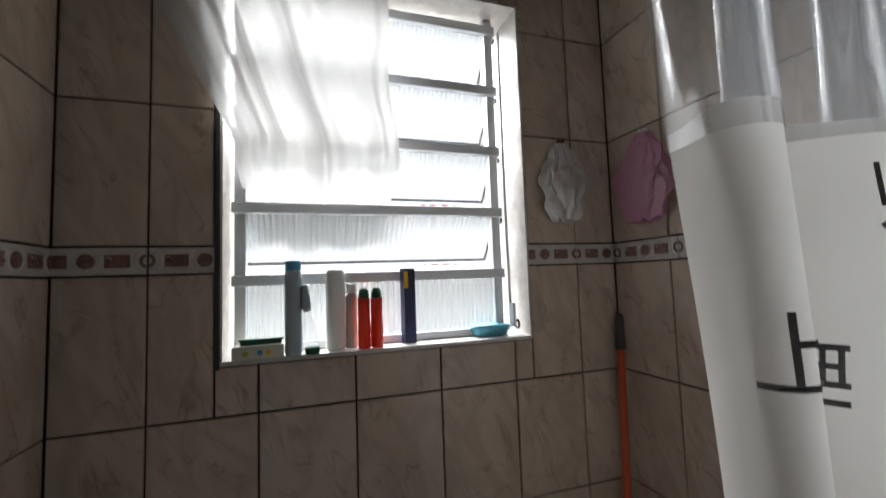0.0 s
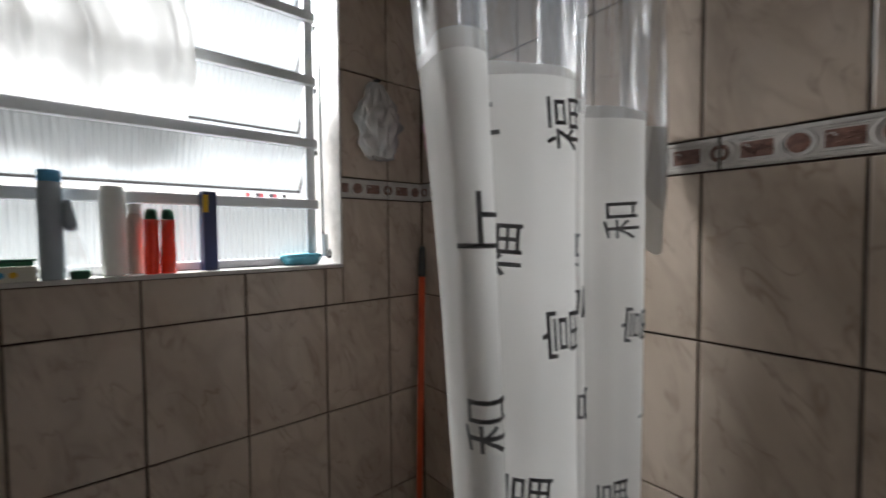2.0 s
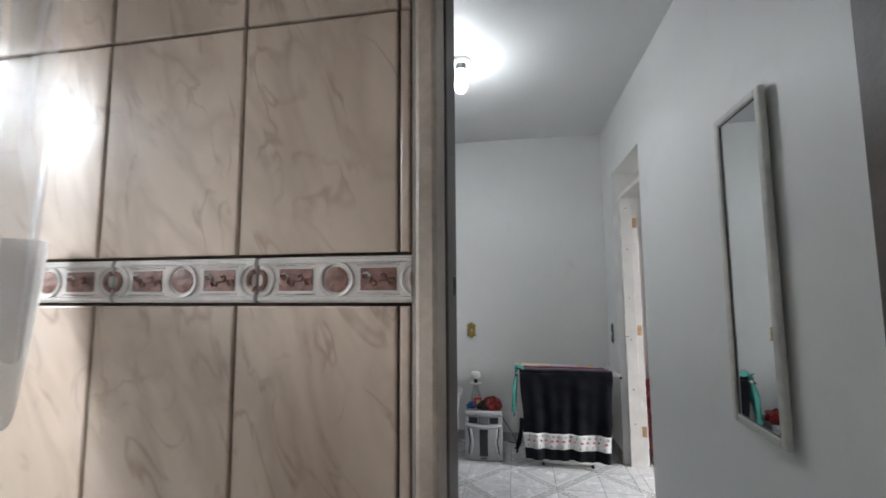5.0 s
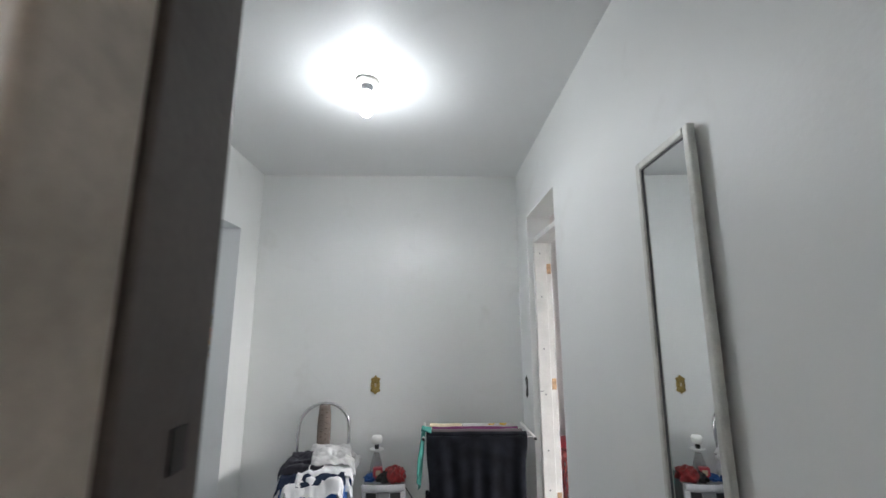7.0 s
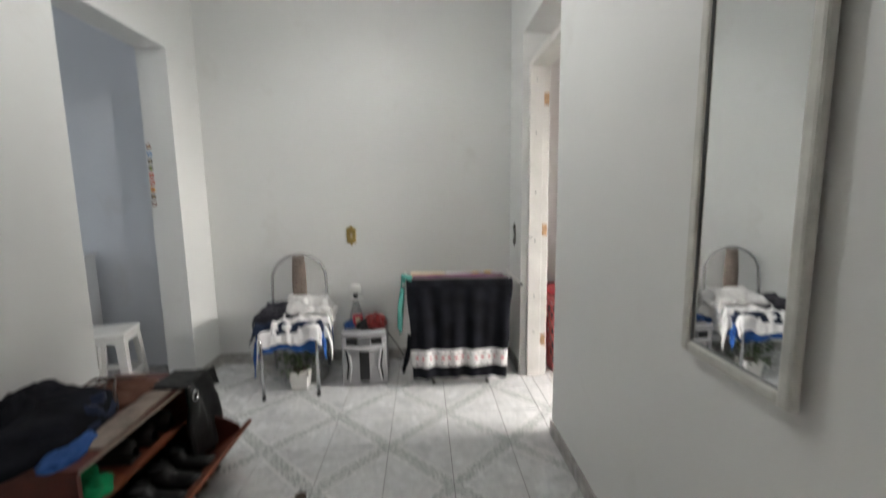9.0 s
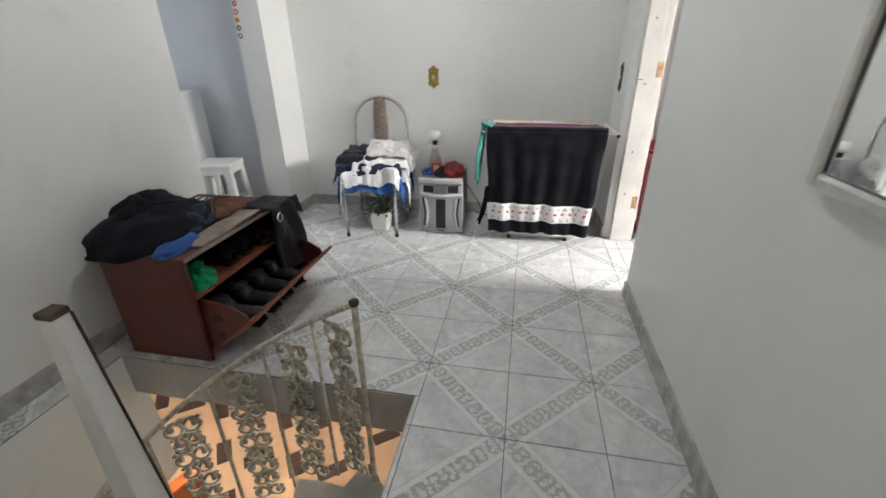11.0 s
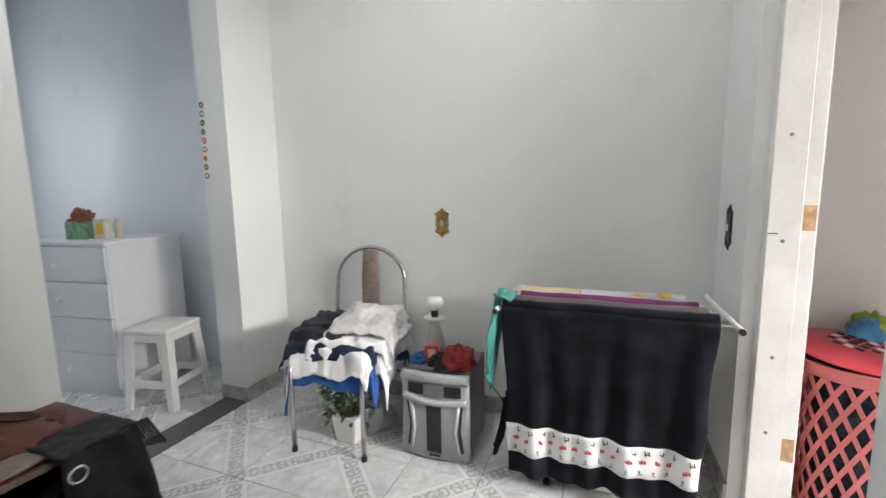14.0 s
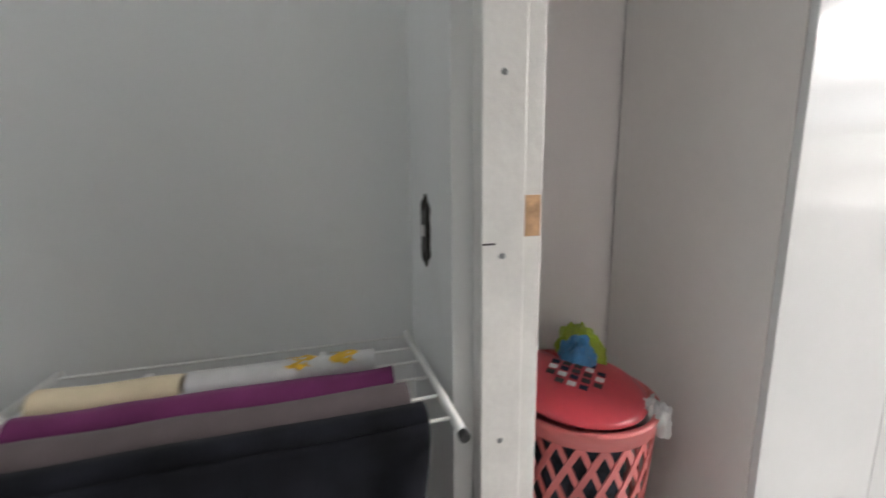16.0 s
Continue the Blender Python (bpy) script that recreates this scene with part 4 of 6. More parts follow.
part("post_cap", box((-0.020, -0.020, 3.455), (0.020, 0.020, 3.470), 0.003), M_RUSTI, newel, "bare rusty top")
part("corner_strip", tube([(0.046, -0.046, 0), (0.046, -0.046, 2.5), (0.019, -0.019, 3.455)], 0.0035, 6), M_RUSTI, newel, "edge where the paint has worn off")


def rail_z(a):
    return 0.49 - 0.0074 * (a + 36)


def ring_point(a, r, z):
    return (CX + r * math.cos(radians(a)), CY + r * math.sin(radians(a)), z)


stairs = thing("spiral_stairs", pose(0, 0, 0), "pale tiled spiral stairs turning down round a post", "stairs")
for k in range(11):
    a0 = -80 + 29 * k
    z = -0.29 - 0.215 * k
    bm = bmesh.new()
    pts = [ring_point(a0 - 1, 0.05, z)] + [ring_point(a0 + (31 * j / 6), 0.72 if a0 > -30 or j > 1 else 0.62, z) for j in range(7)] + [ring_point(a0 + 32, 0.05, z)]
    topv = [bm.verts.new(p) for p in pts]
    low = [bm.verts.new((p[0], p[1], p[2] - 0.05)) for p in pts]
    bm.faces.new(topv)
    bm.faces.new(low[::-1])
    for i in range(len(pts)):
        j = (i + 1) % len(pts)
        bm.faces.new((topv[i], low[i], low[j], topv[j]))
    bmesh.ops.recalc_face_normals(bm, faces=bm.faces[:])
    part("tread", bm, M_TREAD, stairs)
    part("nosing", tube([ring_point(a0 - 1, 0.05, z - 0.006), ring_point(a0, 0.62, z - 0.006)], 0.007, 6), M_RUSTI, stairs, "dark worn edge")
railing = thing("stair_railing", pose(0, 0, 0), "chipped cream iron stair railing with cast scroll balusters", "railing")
angles = list(range(-36, 260, 6))
part("handrail", tube([ring_point(a, RR, rail_z(a)) for a in angles], 0.011, 8), M_RAIL, railing, "", True)


def scroll_baluster():
    """A cast panel of curled leaves and paired rings, flat in the xz plane."""
    bm = bmesh.new()
    for k in range(9):
        z = 0.06 + k * 0.085
        wide = 1.0 if k % 2 else 1.25
        for s in (-1, 1):
            r = 0.019 * wide
            tube([(s * 0.019 * wide + r * math.cos(t), 0.003 * s, z + 1.35 * r * math.sin(t)) for t in [j * math.pi / 5 for j in range(10)]], 0.0062, 5, bm, True)
            tube([(s * (0.006 + 0.034 * wide * q / 5 * math.cos(0.9 * q / 5)), 0.004, z + 0.018 + 0.030 * math.sin(0.75 * q)) for q in range(6)], [0.0035 + 0.0012 * q for q in range(6)], 5, bm)
            lathe([(0.002, -0.010), (0.010, 0), (0.002, 0.010)], 6, bm, (s * 0.036 * wide, 0, z + 0.036))
        tube([(-0.034, 0, z + 0.042), (0, 0, z + 0.033 + 0.012 * (k % 2)), (0.034, 0, z + 0.042)], 0.0055, 5, bm)
        lathe([(0.004, -0.014), (0.013, 0), (0.004, 0.014)], 6, bm, (0, 0, z + 0.042))
    return bm


first = None
for k in range(20):
    a = -36 + 11 * k
    zt = rail_z(a)
    if k % 2 == 0:
        part("baluster", tube([ring_point(a, RR, zt), ring_point(a, RR, zt - 0.84)], 0.0075 if k else 0.011, 8), M_RAIL, railing, "plain round bar")
    if k % 2 == 1:
        if first is None:
            first = part("scroll_panel", scroll_baluster(), M_RAIL, railing, "cast iron scroll panel", True)
            sp = first
        else:
            sp = first.copy()
            scene.collection.objects.link(sp)
        x, y, _ = ring_point(a, RR, 0)
        sp.matrix_local = pose(x, y, zt - 0.84, 0, 0, a + 90) @ Matrix.Diagonal((1.35, 1.0, 1.0, 1.0))
part("rail_end", lathe([(0.012, -0.012), (0.017, -0.004), (0.017, 0.006), (0.008, 0.012)], 14, at=ring_point(-36, RR, 0.497)), M_RUSTI, railing, "dark rail end", True)

orange_chair = thing("plastic_chair", pose(3.68, 2.9, -2.7, 0, 0, 150), "orange moulded plastic chair downstairs", "chair")
part("seat", sheet(lambda u, v: (0.44 * (u - 0.5), 0.44 * (v - 0.5), 0.45 + 0.03 * (2 * u - 1) ** 2), 10, 10, 0.012), M_ORCH, orange_chair, "", True)
part("backrest", sheet(lambda u, v: (0.44 * (u - 0.5), 0.22 + 0.08 * v - 0.05 * (2 * u - 1) ** 2, 0.46 + 0.42 * v), 10, 10, 0.012), M_ORCH, orange_chair, "", True)
for sx in (-1, 1):
    for sy in (-1, 1):
        part("leg", tube([(sx * 0.18, sy * 0.18, 0.45), (sx * 0.22, sy * 0.22, 0)], 0.016), M_ORCH, orange_chair)
lower = bpy.data.objects["floor_lower"]
for i in range(9):
    for j in range(11):
        x, y = 1.4 + 0.52 * i, 0.2 + 0.42 * j
        part("inlay_tile", box((-0.15, -0.075, 0), (0.15, 0.075, 0.003), 0.001), M_DKWOOD, lower).matrix_local = pose(x, y, -2.7, 0, 0, 38 if (i + j) % 2 else -52)


# ---- soft things ----
def heap(size, seed, material, name, parent, label="", rough=0.30, power=2.4):
    """A crumpled pile: a flattened body with creases, its flat base on z = 0."""
    sx, sy, sz = size
    def f(u, v):
        a, b = 2 * math.pi * u, 0.5 * math.pi * v
        c = math.cos(b) ** (2 / power)
        k = 1 + rough * wobble(math.cos(a) * 1.6, math.sin(a) * 1.6, v * 2.5, 1.5, seed) + 0.5 * rough * abs(wobble(math.cos(a) * 4, math.sin(a) * 4, v * 6, 1.3, seed + 3))
        return (sx * c * k * math.cos(a), sy * c * k * math.sin(a), sz * (math.sin(b) ** (2 / power)) * (1 + 0.8 * (k - 1)))
    bm = sheet(f, 48, 16)
    bmesh.ops.remove_doubles(bm, verts=bm.verts[:], dist=0.0005)
    return part(name, bm, material, parent, label, True)


def drape(parent, name, material, half, reach, top, seed, label="", shift=(0, 0), crease=0.018, turn=0.0):
    """A cloth that lies over a seat of half sizes half and hangs over its edges by reach."""
    ca, sa = math.cos(radians(turn)), math.sin(radians(turn))
    def f(u, v):
        a, b = (2 * u - 1) * (half[0] + reach[0]), (2 * v - 1) * (half[1] + reach[1])
        ragged = 1 + 0.5 * wobble(a * 5, b * 5, 0, 1.0, seed) + 0.28 * wobble(a * 16, b * 16, 0, 1.0, seed + 3)
        ex, ey = max(0, abs(a) - half[0]), max(0, abs(b) - half[1])
        x = max(-half[0], min(half[0], a)) + math.copysign(ex * 0.28, a)
        y = max(-half[1], min(half[1], b)) + math.copysign(ey * 0.28, b)
        fold = crease * (wobble(a * 9, b * 14, 0, 1.0, seed) + 0.8 * abs(wobble(a * 17, b * 24, 0, 1.0, seed + 5)) + 0.25 * abs(wobble(a * 55, b * 40, 0, 1.0, seed + 9)))
        out = 1 + (0.5 * fold / crease * 0.10 if ex + ey > 0 else 0)
        z = top + 1.6 * fold - (ex + ey) * 0.86 * ragged - 0.25 * (a * a + b * b)
        x, y = x * out, y * out
        return (shift[0] + x * ca - y * sa, shift[1] + x * sa + y * ca, z)
    return part(name, sheet(f, 52, 52, 0.004), material, parent, label, True)


def over_wire(parent, name, material, x, y0, y1, top, front, back, seed, gap=0.028, fold=0.014, label="", bands=(), gather=0.02):
    """A towel over a wire that runs along y: front hangs towards -x. Bands: (z0, z1, material)."""
    total = front + back + math.pi * gap
    def at(s, y):
        if s < front:
            px, pz = x - gap, top - gap - (front - s)
            hang = (front - s) / front
        elif s < front + math.pi * gap:
            a = (s - front) / gap
            px, pz, hang = x - gap * math.cos(a), top - gap + gap * math.sin(a), 0.0
        else:
            px, pz = x + gap, top - gap - (s - front - math.pi * gap)
            hang = (s - front - math.pi * gap) / back
        w = fold * hang ** 0.7
        px += w * (math.sin(y * 30 + seed + 0.8 * hang) + 0.7 * math.sin(y * 53 + 2 * seed) + 0.8 * wobble(y * 9, s * 4, seed)) - 0.04 * hang * (1 if px < x else -1)
        spread = 1 - gather * hang
        mid = y1 - 0.35 * (y1 - y0)
        return (px, mid + (y - mid) * spread + 0.012 * wobble(s * 6, y * 2, seed), pz + 0.006 * wobble(y * 7, s * 3, seed + 2))
    cuts = sorted({0.0, front, total} | {c for b in bands for c in b[:2]})
    for a, b in zip(cuts, cuts[1:]):
        m = next((bm_[2] for bm_ in bands if bm_[0] <= a < bm_[1]), material)
        n = max(3, int((b - a) / 0.02))
        part(name, sheet(lambda u, v: at(a + (b - a) * v, y0 + (y1 - y0) * u), 90, n, 0.005), m, parent, label, True)
    return at


# ---- shoe cabinet ----
X0, X1, Y0, Y1 = 3.095, 3.845, 1.43, 1.83
cab = thing("shoe_cabinet", pose(0, 0, 0), "reddish brown wooden shoe cabinet with its lower flap hanging open", "shoe cabinet")
for x in (X0, X1 - 0.018):
    part("side_panel", box((x, Y0, 0), (x + 0.018, Y1, 0.485), 0.0015), M_RED, cab)
part("top_panel", box((X0 - 0.006, Y0 - 0.012, 0.485), (X1 + 0.006, Y1, 0.503), 0.002), M_RED, cab)
part("front_edge", box((X0 - 0.006, Y0 - 0.016, 0.486), (X1 + 0.006, Y0 - 0.012, 0.502)), M_PAPER, cab, "worn pale front edge")
part("back_panel", box((X0 + 0.018, Y1 - 0.008, 0.01), (X1 - 0.018, Y1, 0.485)), M_RED, cab)
part("shelf", box((X0 + 0.018, Y0 + 0.004, 0.30), (X1 - 0.018, Y1 - 0.01, 0.315)), M_RUST, cab)
part("bottom_panel", box((X0 + 0.018, Y0 + 0.02, 0.03), (X1 - 0.018, Y1 - 0.01, 0.046)), M_RED, cab)
flap = part("flap", box((X0 + 0.02, 0, 0), (X1 + 0.02, 0.016, 0.30), 0.003), M_RUST, cab, "open tilting front flap")
flap.matrix_local = pose(0, Y0 - 0.005, 0.035, 52, 0, 0)
for x in (X0 + 0.03, X1 - 0.05):
    bm = bmesh.new()
    prof = [(0, 0.0), (-0.215, 0.155), (-0.20, 0.20), (-0.14, 0.235), (-0.07, 0.25), (0.0, 0.26), (0.02, 0.13)]
    a = [bm.verts.new((x, Y0 + y, 0.04 + z)) for y, z in prof]
    b = [bm.verts.new((x + 0.008, Y0 + y, 0.04 + z)) for y, z in prof]
    bm.faces.new(a); bm.faces.new(b[::-1])
    for i in range(len(prof)):
        j = (i + 1) % len(prof)
        bm.faces.new((a[i], b[i], b[j], a[j]))
    bmesh.ops.recalc_face_normals(bm, faces=bm.faces[:])
    cheek = part("flap_cheek", bm, M_RED, cab, "curved brown side cheek")
    for y, z in ((-0.06, 0.10), (-0.06, 0.19)):
        part("cheek_hole", box((x - 0.001, Y0 + y - 0.022, z + 0.005), (x + 0.009, Y0 + y + 0.022, z + 0.045), 0.004), M_GAP, cheek)
jacket = thing("black_jacket", pose(3.30, 1.73, 0.504, 0, 0, 8), "black quilted jacket heaped on the shoe cabinet", "jacket")
heap((0.29, 0.205, 0.125), 2.0, M_BLACK, "body", jacket, "", 0.13)
hood = heap((0.20, 0.075, 0.085), 5.0, M_BLACK, "hood", jacket, "rolled quilted hood", 0.22, 2.0)
hood.matrix_local = pose(0.03, 0.05, 0.085, 0, 0, 6)
sl = heap((0.17, 0.10, 0.09), 7.0, M_NAVY, "sleeve", jacket, "", 0.3)
sl.location = (0.05, -0.10, 0.0)
fleece = thing("blue_sweatshirt", pose(3.21, 1.545, 0.504, 0, 0, 20), "blue sweatshirt folded under the jacket", "sweatshirt")
heap((0.14, 0.075, 0.036), 4.0, M_BLUEJ, "body", fleece, "", 0.16)
bagstrap = thing("brown_handbag", pose(3.60, 1.66, 0.504, 0, 0, 0), "flat brown handbag with loose straps on the cabinet", "handbag")
heap((0.17, 0.14, 0.05), 11.0, M_BROWNC, "body", bagstrap, "", 0.2)
for k in range(4):
    part("strap", tube([(-0.16 + 0.03 * k, -0.12 + 0.02 * k, 0.02), (-0.08, -0.06 + 0.05 * k, 0.075), (0.04, 0.02 + 0.03 * k, 0.068), (0.14, -0.05 + 0.04 * k, 0.03)], 0.006, 6), M_DKWOOD, bagstrap, "dark strap", True)
liner = thing("folded_cloth", pose(3.42, 1.475, 0.504, 0, 0, 2), "taupe folded cloth along the cabinet's front edge", "cloth")
part("fold", sheet(lambda u, v: (0.46 * (u - 0.5), 0.10 * (v - 0.5), 0.012 + 0.008 * wobble(u * 6, v * 3, 1)), 30, 8, 0.01), M_PAPER, liner, "", True)
gcloth = thing("green_cloth", pose(3.21, 1.53, 0.315), "crumpled bright green cloth on the shelf", "cloth")
heap((0.085, 0.085, 0.08), 9.0, M_GREEN, "body", gcloth, "", 0.4)


def shoe(at, turn, tall, seed, material, label, category="shoe"):
    """A boot or shoe: a rounded foot, a shaft, a sole."""
    ob = thing("boot" if tall > 0.12 else "shoe", pose(*at, 0, 0, turn), label, category, "shoes in the cabinet")
    def foot(u, v):
        a = 2 * math.pi * u
        w = 0.040 * (1 - 0.35 * (v - 0.35) ** 2) * (1 if v < 0.94 else 0.55)
        return (-0.11 + 0.24 * v, w * math.cos(a), 0.012 + max(0, (0.036 if v > 0.4 else 0.05) * (1 + math.sin(a)) * (1 if v < 0.94 else 0.6)))
    part("upper", sheet(foot, 18, 14), material, ob, "", True)
    part("shaft", lathe([(0.040, 0.03), (0.042, 0.08), (0.046, tall), (0.043, tall + 0.004), (0.038, tall - 0.02)], 16, at=(-0.065, 0, 0), flat=0.85), material, ob, "", True)
    part("sole", box((-0.115, -0.038, 0), (0.132, 0.038, 0.014), 0.006), M_BLACKP, ob)
    return ob


for k in range(5):
    shoe((3.20 + k * 0.125, 1.52 + 0.01 * (k % 2), 0.047), -88 + 5 * math.sin(k), 0.10 + 0.03 * (k % 3), k, M_BLACKL, "black leather shoe in the open cabinet")
for k in range(4):
    shoe((3.24 + k * 0.125, 1.375, 0.122), -95 + 6 * math.cos(k), 0.11, k + 9, M_BLACKL, "black shoe resting on the open flap")
for k in range(3):
    shoe((3.42 + k * 0.12, 1.60, 0.316), -90, 0.09, k + 20, M_BLACKL, "black shoe on the cabinet shelf")
hand = thing("black_bag", pose(3.73, 1.39, 0.20), "black leather bag hanging over the cabinet with a metal ring", "bag")
part("panel", sheet(lambda u, v: (-0.10 + 0.20 * u + 0.05 * (1 - v) * (u - 0.5), -0.02 - 0.05 * (1 - v) + 0.012 * math.sin(9 * u + 4 * v) + 0.01 * wobble(u * 5, v * 5, 3), -0.02 + 0.345 * v), 20, 24, 0.022), M_BLACKL, hand, "", True)
part("flap", sheet(lambda u, v: (-0.10 + 0.20 * u, -0.018 + 0.16 * v, 0.325 + 0.008 * wobble(u * 6, v * 6, 8)), 16, 10, 0.01), M_BLACKL, hand, "", True)
part("ring", tube([(-0.075 + 0.022 * math.cos(t), -0.045, 0.27 + 0.022 * math.sin(t)) for t in [j * math.pi / 9 for j in range(18)]], 0.0045, 6, closed=True), M_CHROME, hand, "metal ring", True)
for k in range(9):
    part("fringe", tube([(0.055 + 0.008 * k, -0.02 - 0.002 * k, 0.33), (0.075 + 0.012 * k, -0.03, 0.25 - 0.004 * k)], 0.004, 5), M_BLACKL, hand)

# ---- chair with clothes ----
chair = thing("dining_chair", pose(4.80, 1.235, 0, 0, 0, 187), "chrome tube chair with a rounded back, buried under clothes", "chair")
for s in (-1, 1):
    part("front_leg", tube([(0.20, s * 0.185, 0.435), (0.255, s * 0.185, 0.42), (0.262, s * 0.182, 0.38), (0.268, s * 0.180, 0.012)], 0.0115, 10), M_CHROME, chair, "", True)
    part("rubber_foot", lathe([(0.014, 0), (0.014, 0.02), (0.012, 0.026)], 12, at=(0.268, s * 0.18, 0)), M_BLACKP, chair)
    part("seat_rail", tube([(0.20, s * 0.185, 0.435), (-0.22, s * 0.195, 0.43)], 0.0115, 10), M_CHROME, chair, "", True)
arch = [(-0.245, -0.205, 0.01), (-0.235, -0.205, 0.30), (-0.25, -0.205, 0.50), (-0.275, -0.208, 0.66)]
arch += [(-0.285 - 0.015 * math.sin(t), -0.208 * math.cos(t), 0.72 + 0.20 * math.sin(t)) for t in [k * math.pi / 14 for k in range(1, 14)]]
arch += [(x, -y, z) for x, y, z in arch[3::-1]]
part("back_frame", tube(arch, 0.0125, 10), M_CHROME, chair, "bent chrome tube", True)
part("back_splat", sheet(lambda u, v: (-0.272 - 0.02 * v + 0.012 * math.sin(math.pi * u), 0.056 * (2 * u - 1) * (0.8 + 0.2 * math.sin(math.pi * v)), 0.47 + 0.435 * v), 8, 16, 0.018), M_PAPER, chair, "taupe padded back strip", True)
for k in range(12):
    part("stud", box((-0.255 - 0.02 * k / 12, (-0.028 if k % 2 else 0.012), 0.64 + 0.021 * k), (-0.248 - 0.02 * k / 12, (-0.012 if k % 2 else 0.028), 0.645 + 0.021 * k), 0.001), M_DKWOOD, chair)
part("seat", box((-0.21, -0.195, 0.44), (0.215, 0.195, 0.475), 0.014), M_PAPER, chair, "taupe padded seat")
part("stretcher", tube([(-0.235, -0.2, 0.22), (-0.235, 0.2, 0.22)], 0.008), M_CHROME, chair)
pile = [("blue_shirt", M_BLUE, (0.205, 0.205), (0.15, 0.13), 0.484, 2.2, "royal blue shirt in the pile of clothes", (0.0, 0.0)),
        ("white_shirt", M_COTTON, (0.215, 0.215), (0.085, 0.12), 0.494, 1.0, "white cotton shirt hanging over the seat's front", (0.0, 0.0)),
        ("white_tshirt", M_COTTON, (0.21, 0.21), (0.10, 0.09), 0.508, 4.7, "white t-shirt spilling over the front", (0.015, 0.01)),
        ("navy_trousers", M_NAVY, (0.215, 0.22), (0.072, 0.07), 0.532, 3.1, "navy trousers in the pile of clothes", (0.0, -0.01)),
        ("white_towel", M_COTTON, (0.20, 0.18), (0.045, 0.07), 0.550, 6.4, "crumpled white towel on the pile", (0.005, 0.05)),
        ("charcoal_shorts", M_CHAR, (0.17, 0.15), (0.045, 0.05), 0.570, 5.9, "charcoal shorts in the pile of clothes", (0.01, -0.07)),
        ("black_shirt", M_CHAR, (0.10, 0.13), (0.04, 0.04), 0.592, 7.7, "folded black shirt on the pile of clothes", (0.02, -0.06)),
        ("grey_blouse", M_GREYC, (0.19, 0.14), (0.05, 0.10), 0.612, 8.3, "light grey printed blouse on top of the pile", (-0.03, 0.10))]
for k, (n, m, half, reach, top, seed, label, shift) in enumerate(pile):
    ob = thing(n, pose(4.80, 1.235, 0, 0, 0, 187), label, "clothes", "clothes on the chair")
    drape(ob, "cloth", m, half, reach, top, seed, "", shift, 0.0115 + 0.0006 * k, 9 * math.sin(2.1 * k))
knot = thing("white_sheet", pose(4.86, 1.05, 0.50, 0, 0, 0), "bunched white cloth on the clothes pile", "clothes", "clothes on the chair")
heap((0.09, 0.11, 0.095), 13.0, M_GREYC, "cloth", knot, "", 0.45)
plant = thing("potted_plant", pose(4.70, 1.185, 0), "small leafy plant in a square white pot under the chair", "plant")
part("pot", square_taper([(0.050, 0), (0.054, 0.004), (0.066, 0.125), (0.069, 0.127), (0.069, 0.136)]), M_PLASTICW, plant, "square white plastic pot")
part("soil", lathe([(0.058, 0.134), (0.054, 0.141)], 20), M_DKWOOD, plant)
bm = bmesh.new()
rng = random.Random(4)
for k in range(220):
    a, r, z = rng.uniform(0, 6.28), rng.uniform(0.01, 0.13), rng.uniform(0.12, 0.33)
    m = pose(r * math.cos(a), r * math.sin(a), z, rng.uniform(-50, 50), rng.uniform(-50, 50), math.degrees(a))
    q = [m @ Vector(p) for p in ((0, 0, 0), (0.017, 0.011, 0.005), (0.042, 0, 0), (0.017, -0.011, 0.005))]
    bm.faces.new([bm.verts.new(p) for p in q])
part("foliage", bm, M_LEAF, plant, "small dusty green leaves")
part("stems", tube([(0, 0, 0.11), (0.02, 0.01, 0.2), (0.05, 0.03, 0.27)], 0.004, 5, tube([(0, 0, 0.11), (-0.02, -0.02, 0.2), (-0.06, -0.02, 0.26)], 0.004, 5)), M_LEAF, plant)
cbox = thing("clear_bag_bundle", pose(4.88, 1.21, 0), "crumpled clear plastic bag on the floor", "plastic bag")
heap((0.13, 0.15, 0.17), 21.0, M_BAGC, "sack", cbox, "", 0.4)

# ---- loudspeaker ----
spk = thing("loudspeaker", pose(4.85, 0.722, 0, 0, 0, 2), "silver floor loudspeaker box with dark panels", "loudspeaker")
part("cabinet", box((-0.125, -0.155, 0.012), (0.15, 0.155, 0.415), 0.008), M_GREYP, spk, "dark grey box")
part("front", sheet(lambda u, v: (-0.150 - 0.018 * math.sin(math.pi * u), -0.158 + 0.316 * u, 0.014 + 0.402 * v), 20, 2, 0.02), M_SILVER, spk, "bowed silver front", True)
def bow(y):
    return -0.1695 - 0.018 * math.sin(math.pi * (y + 0.158) / 0.316)
for y0, y1, z0, z1, m, n in ((-0.035, 0.035, 0.05, 0.275, M_BLACKP, "grille"), (-0.125, -0.050, 0.318, 0.368, M_BLACKP, "port"), (0.050, 0.125, 0.318, 0.368, M_BLACKP, "port"), (-0.045, 0.045, 0.312, 0.374, M_GREYP, "badge")):
    part(n, sheet(lambda u, v: (bow(y0 + (y1 - y0) * u) - 0.004, y0 + (y1 - y0) * u, z0 + (z1 - z0) * v), 8, 2, 0.004), m, spk)
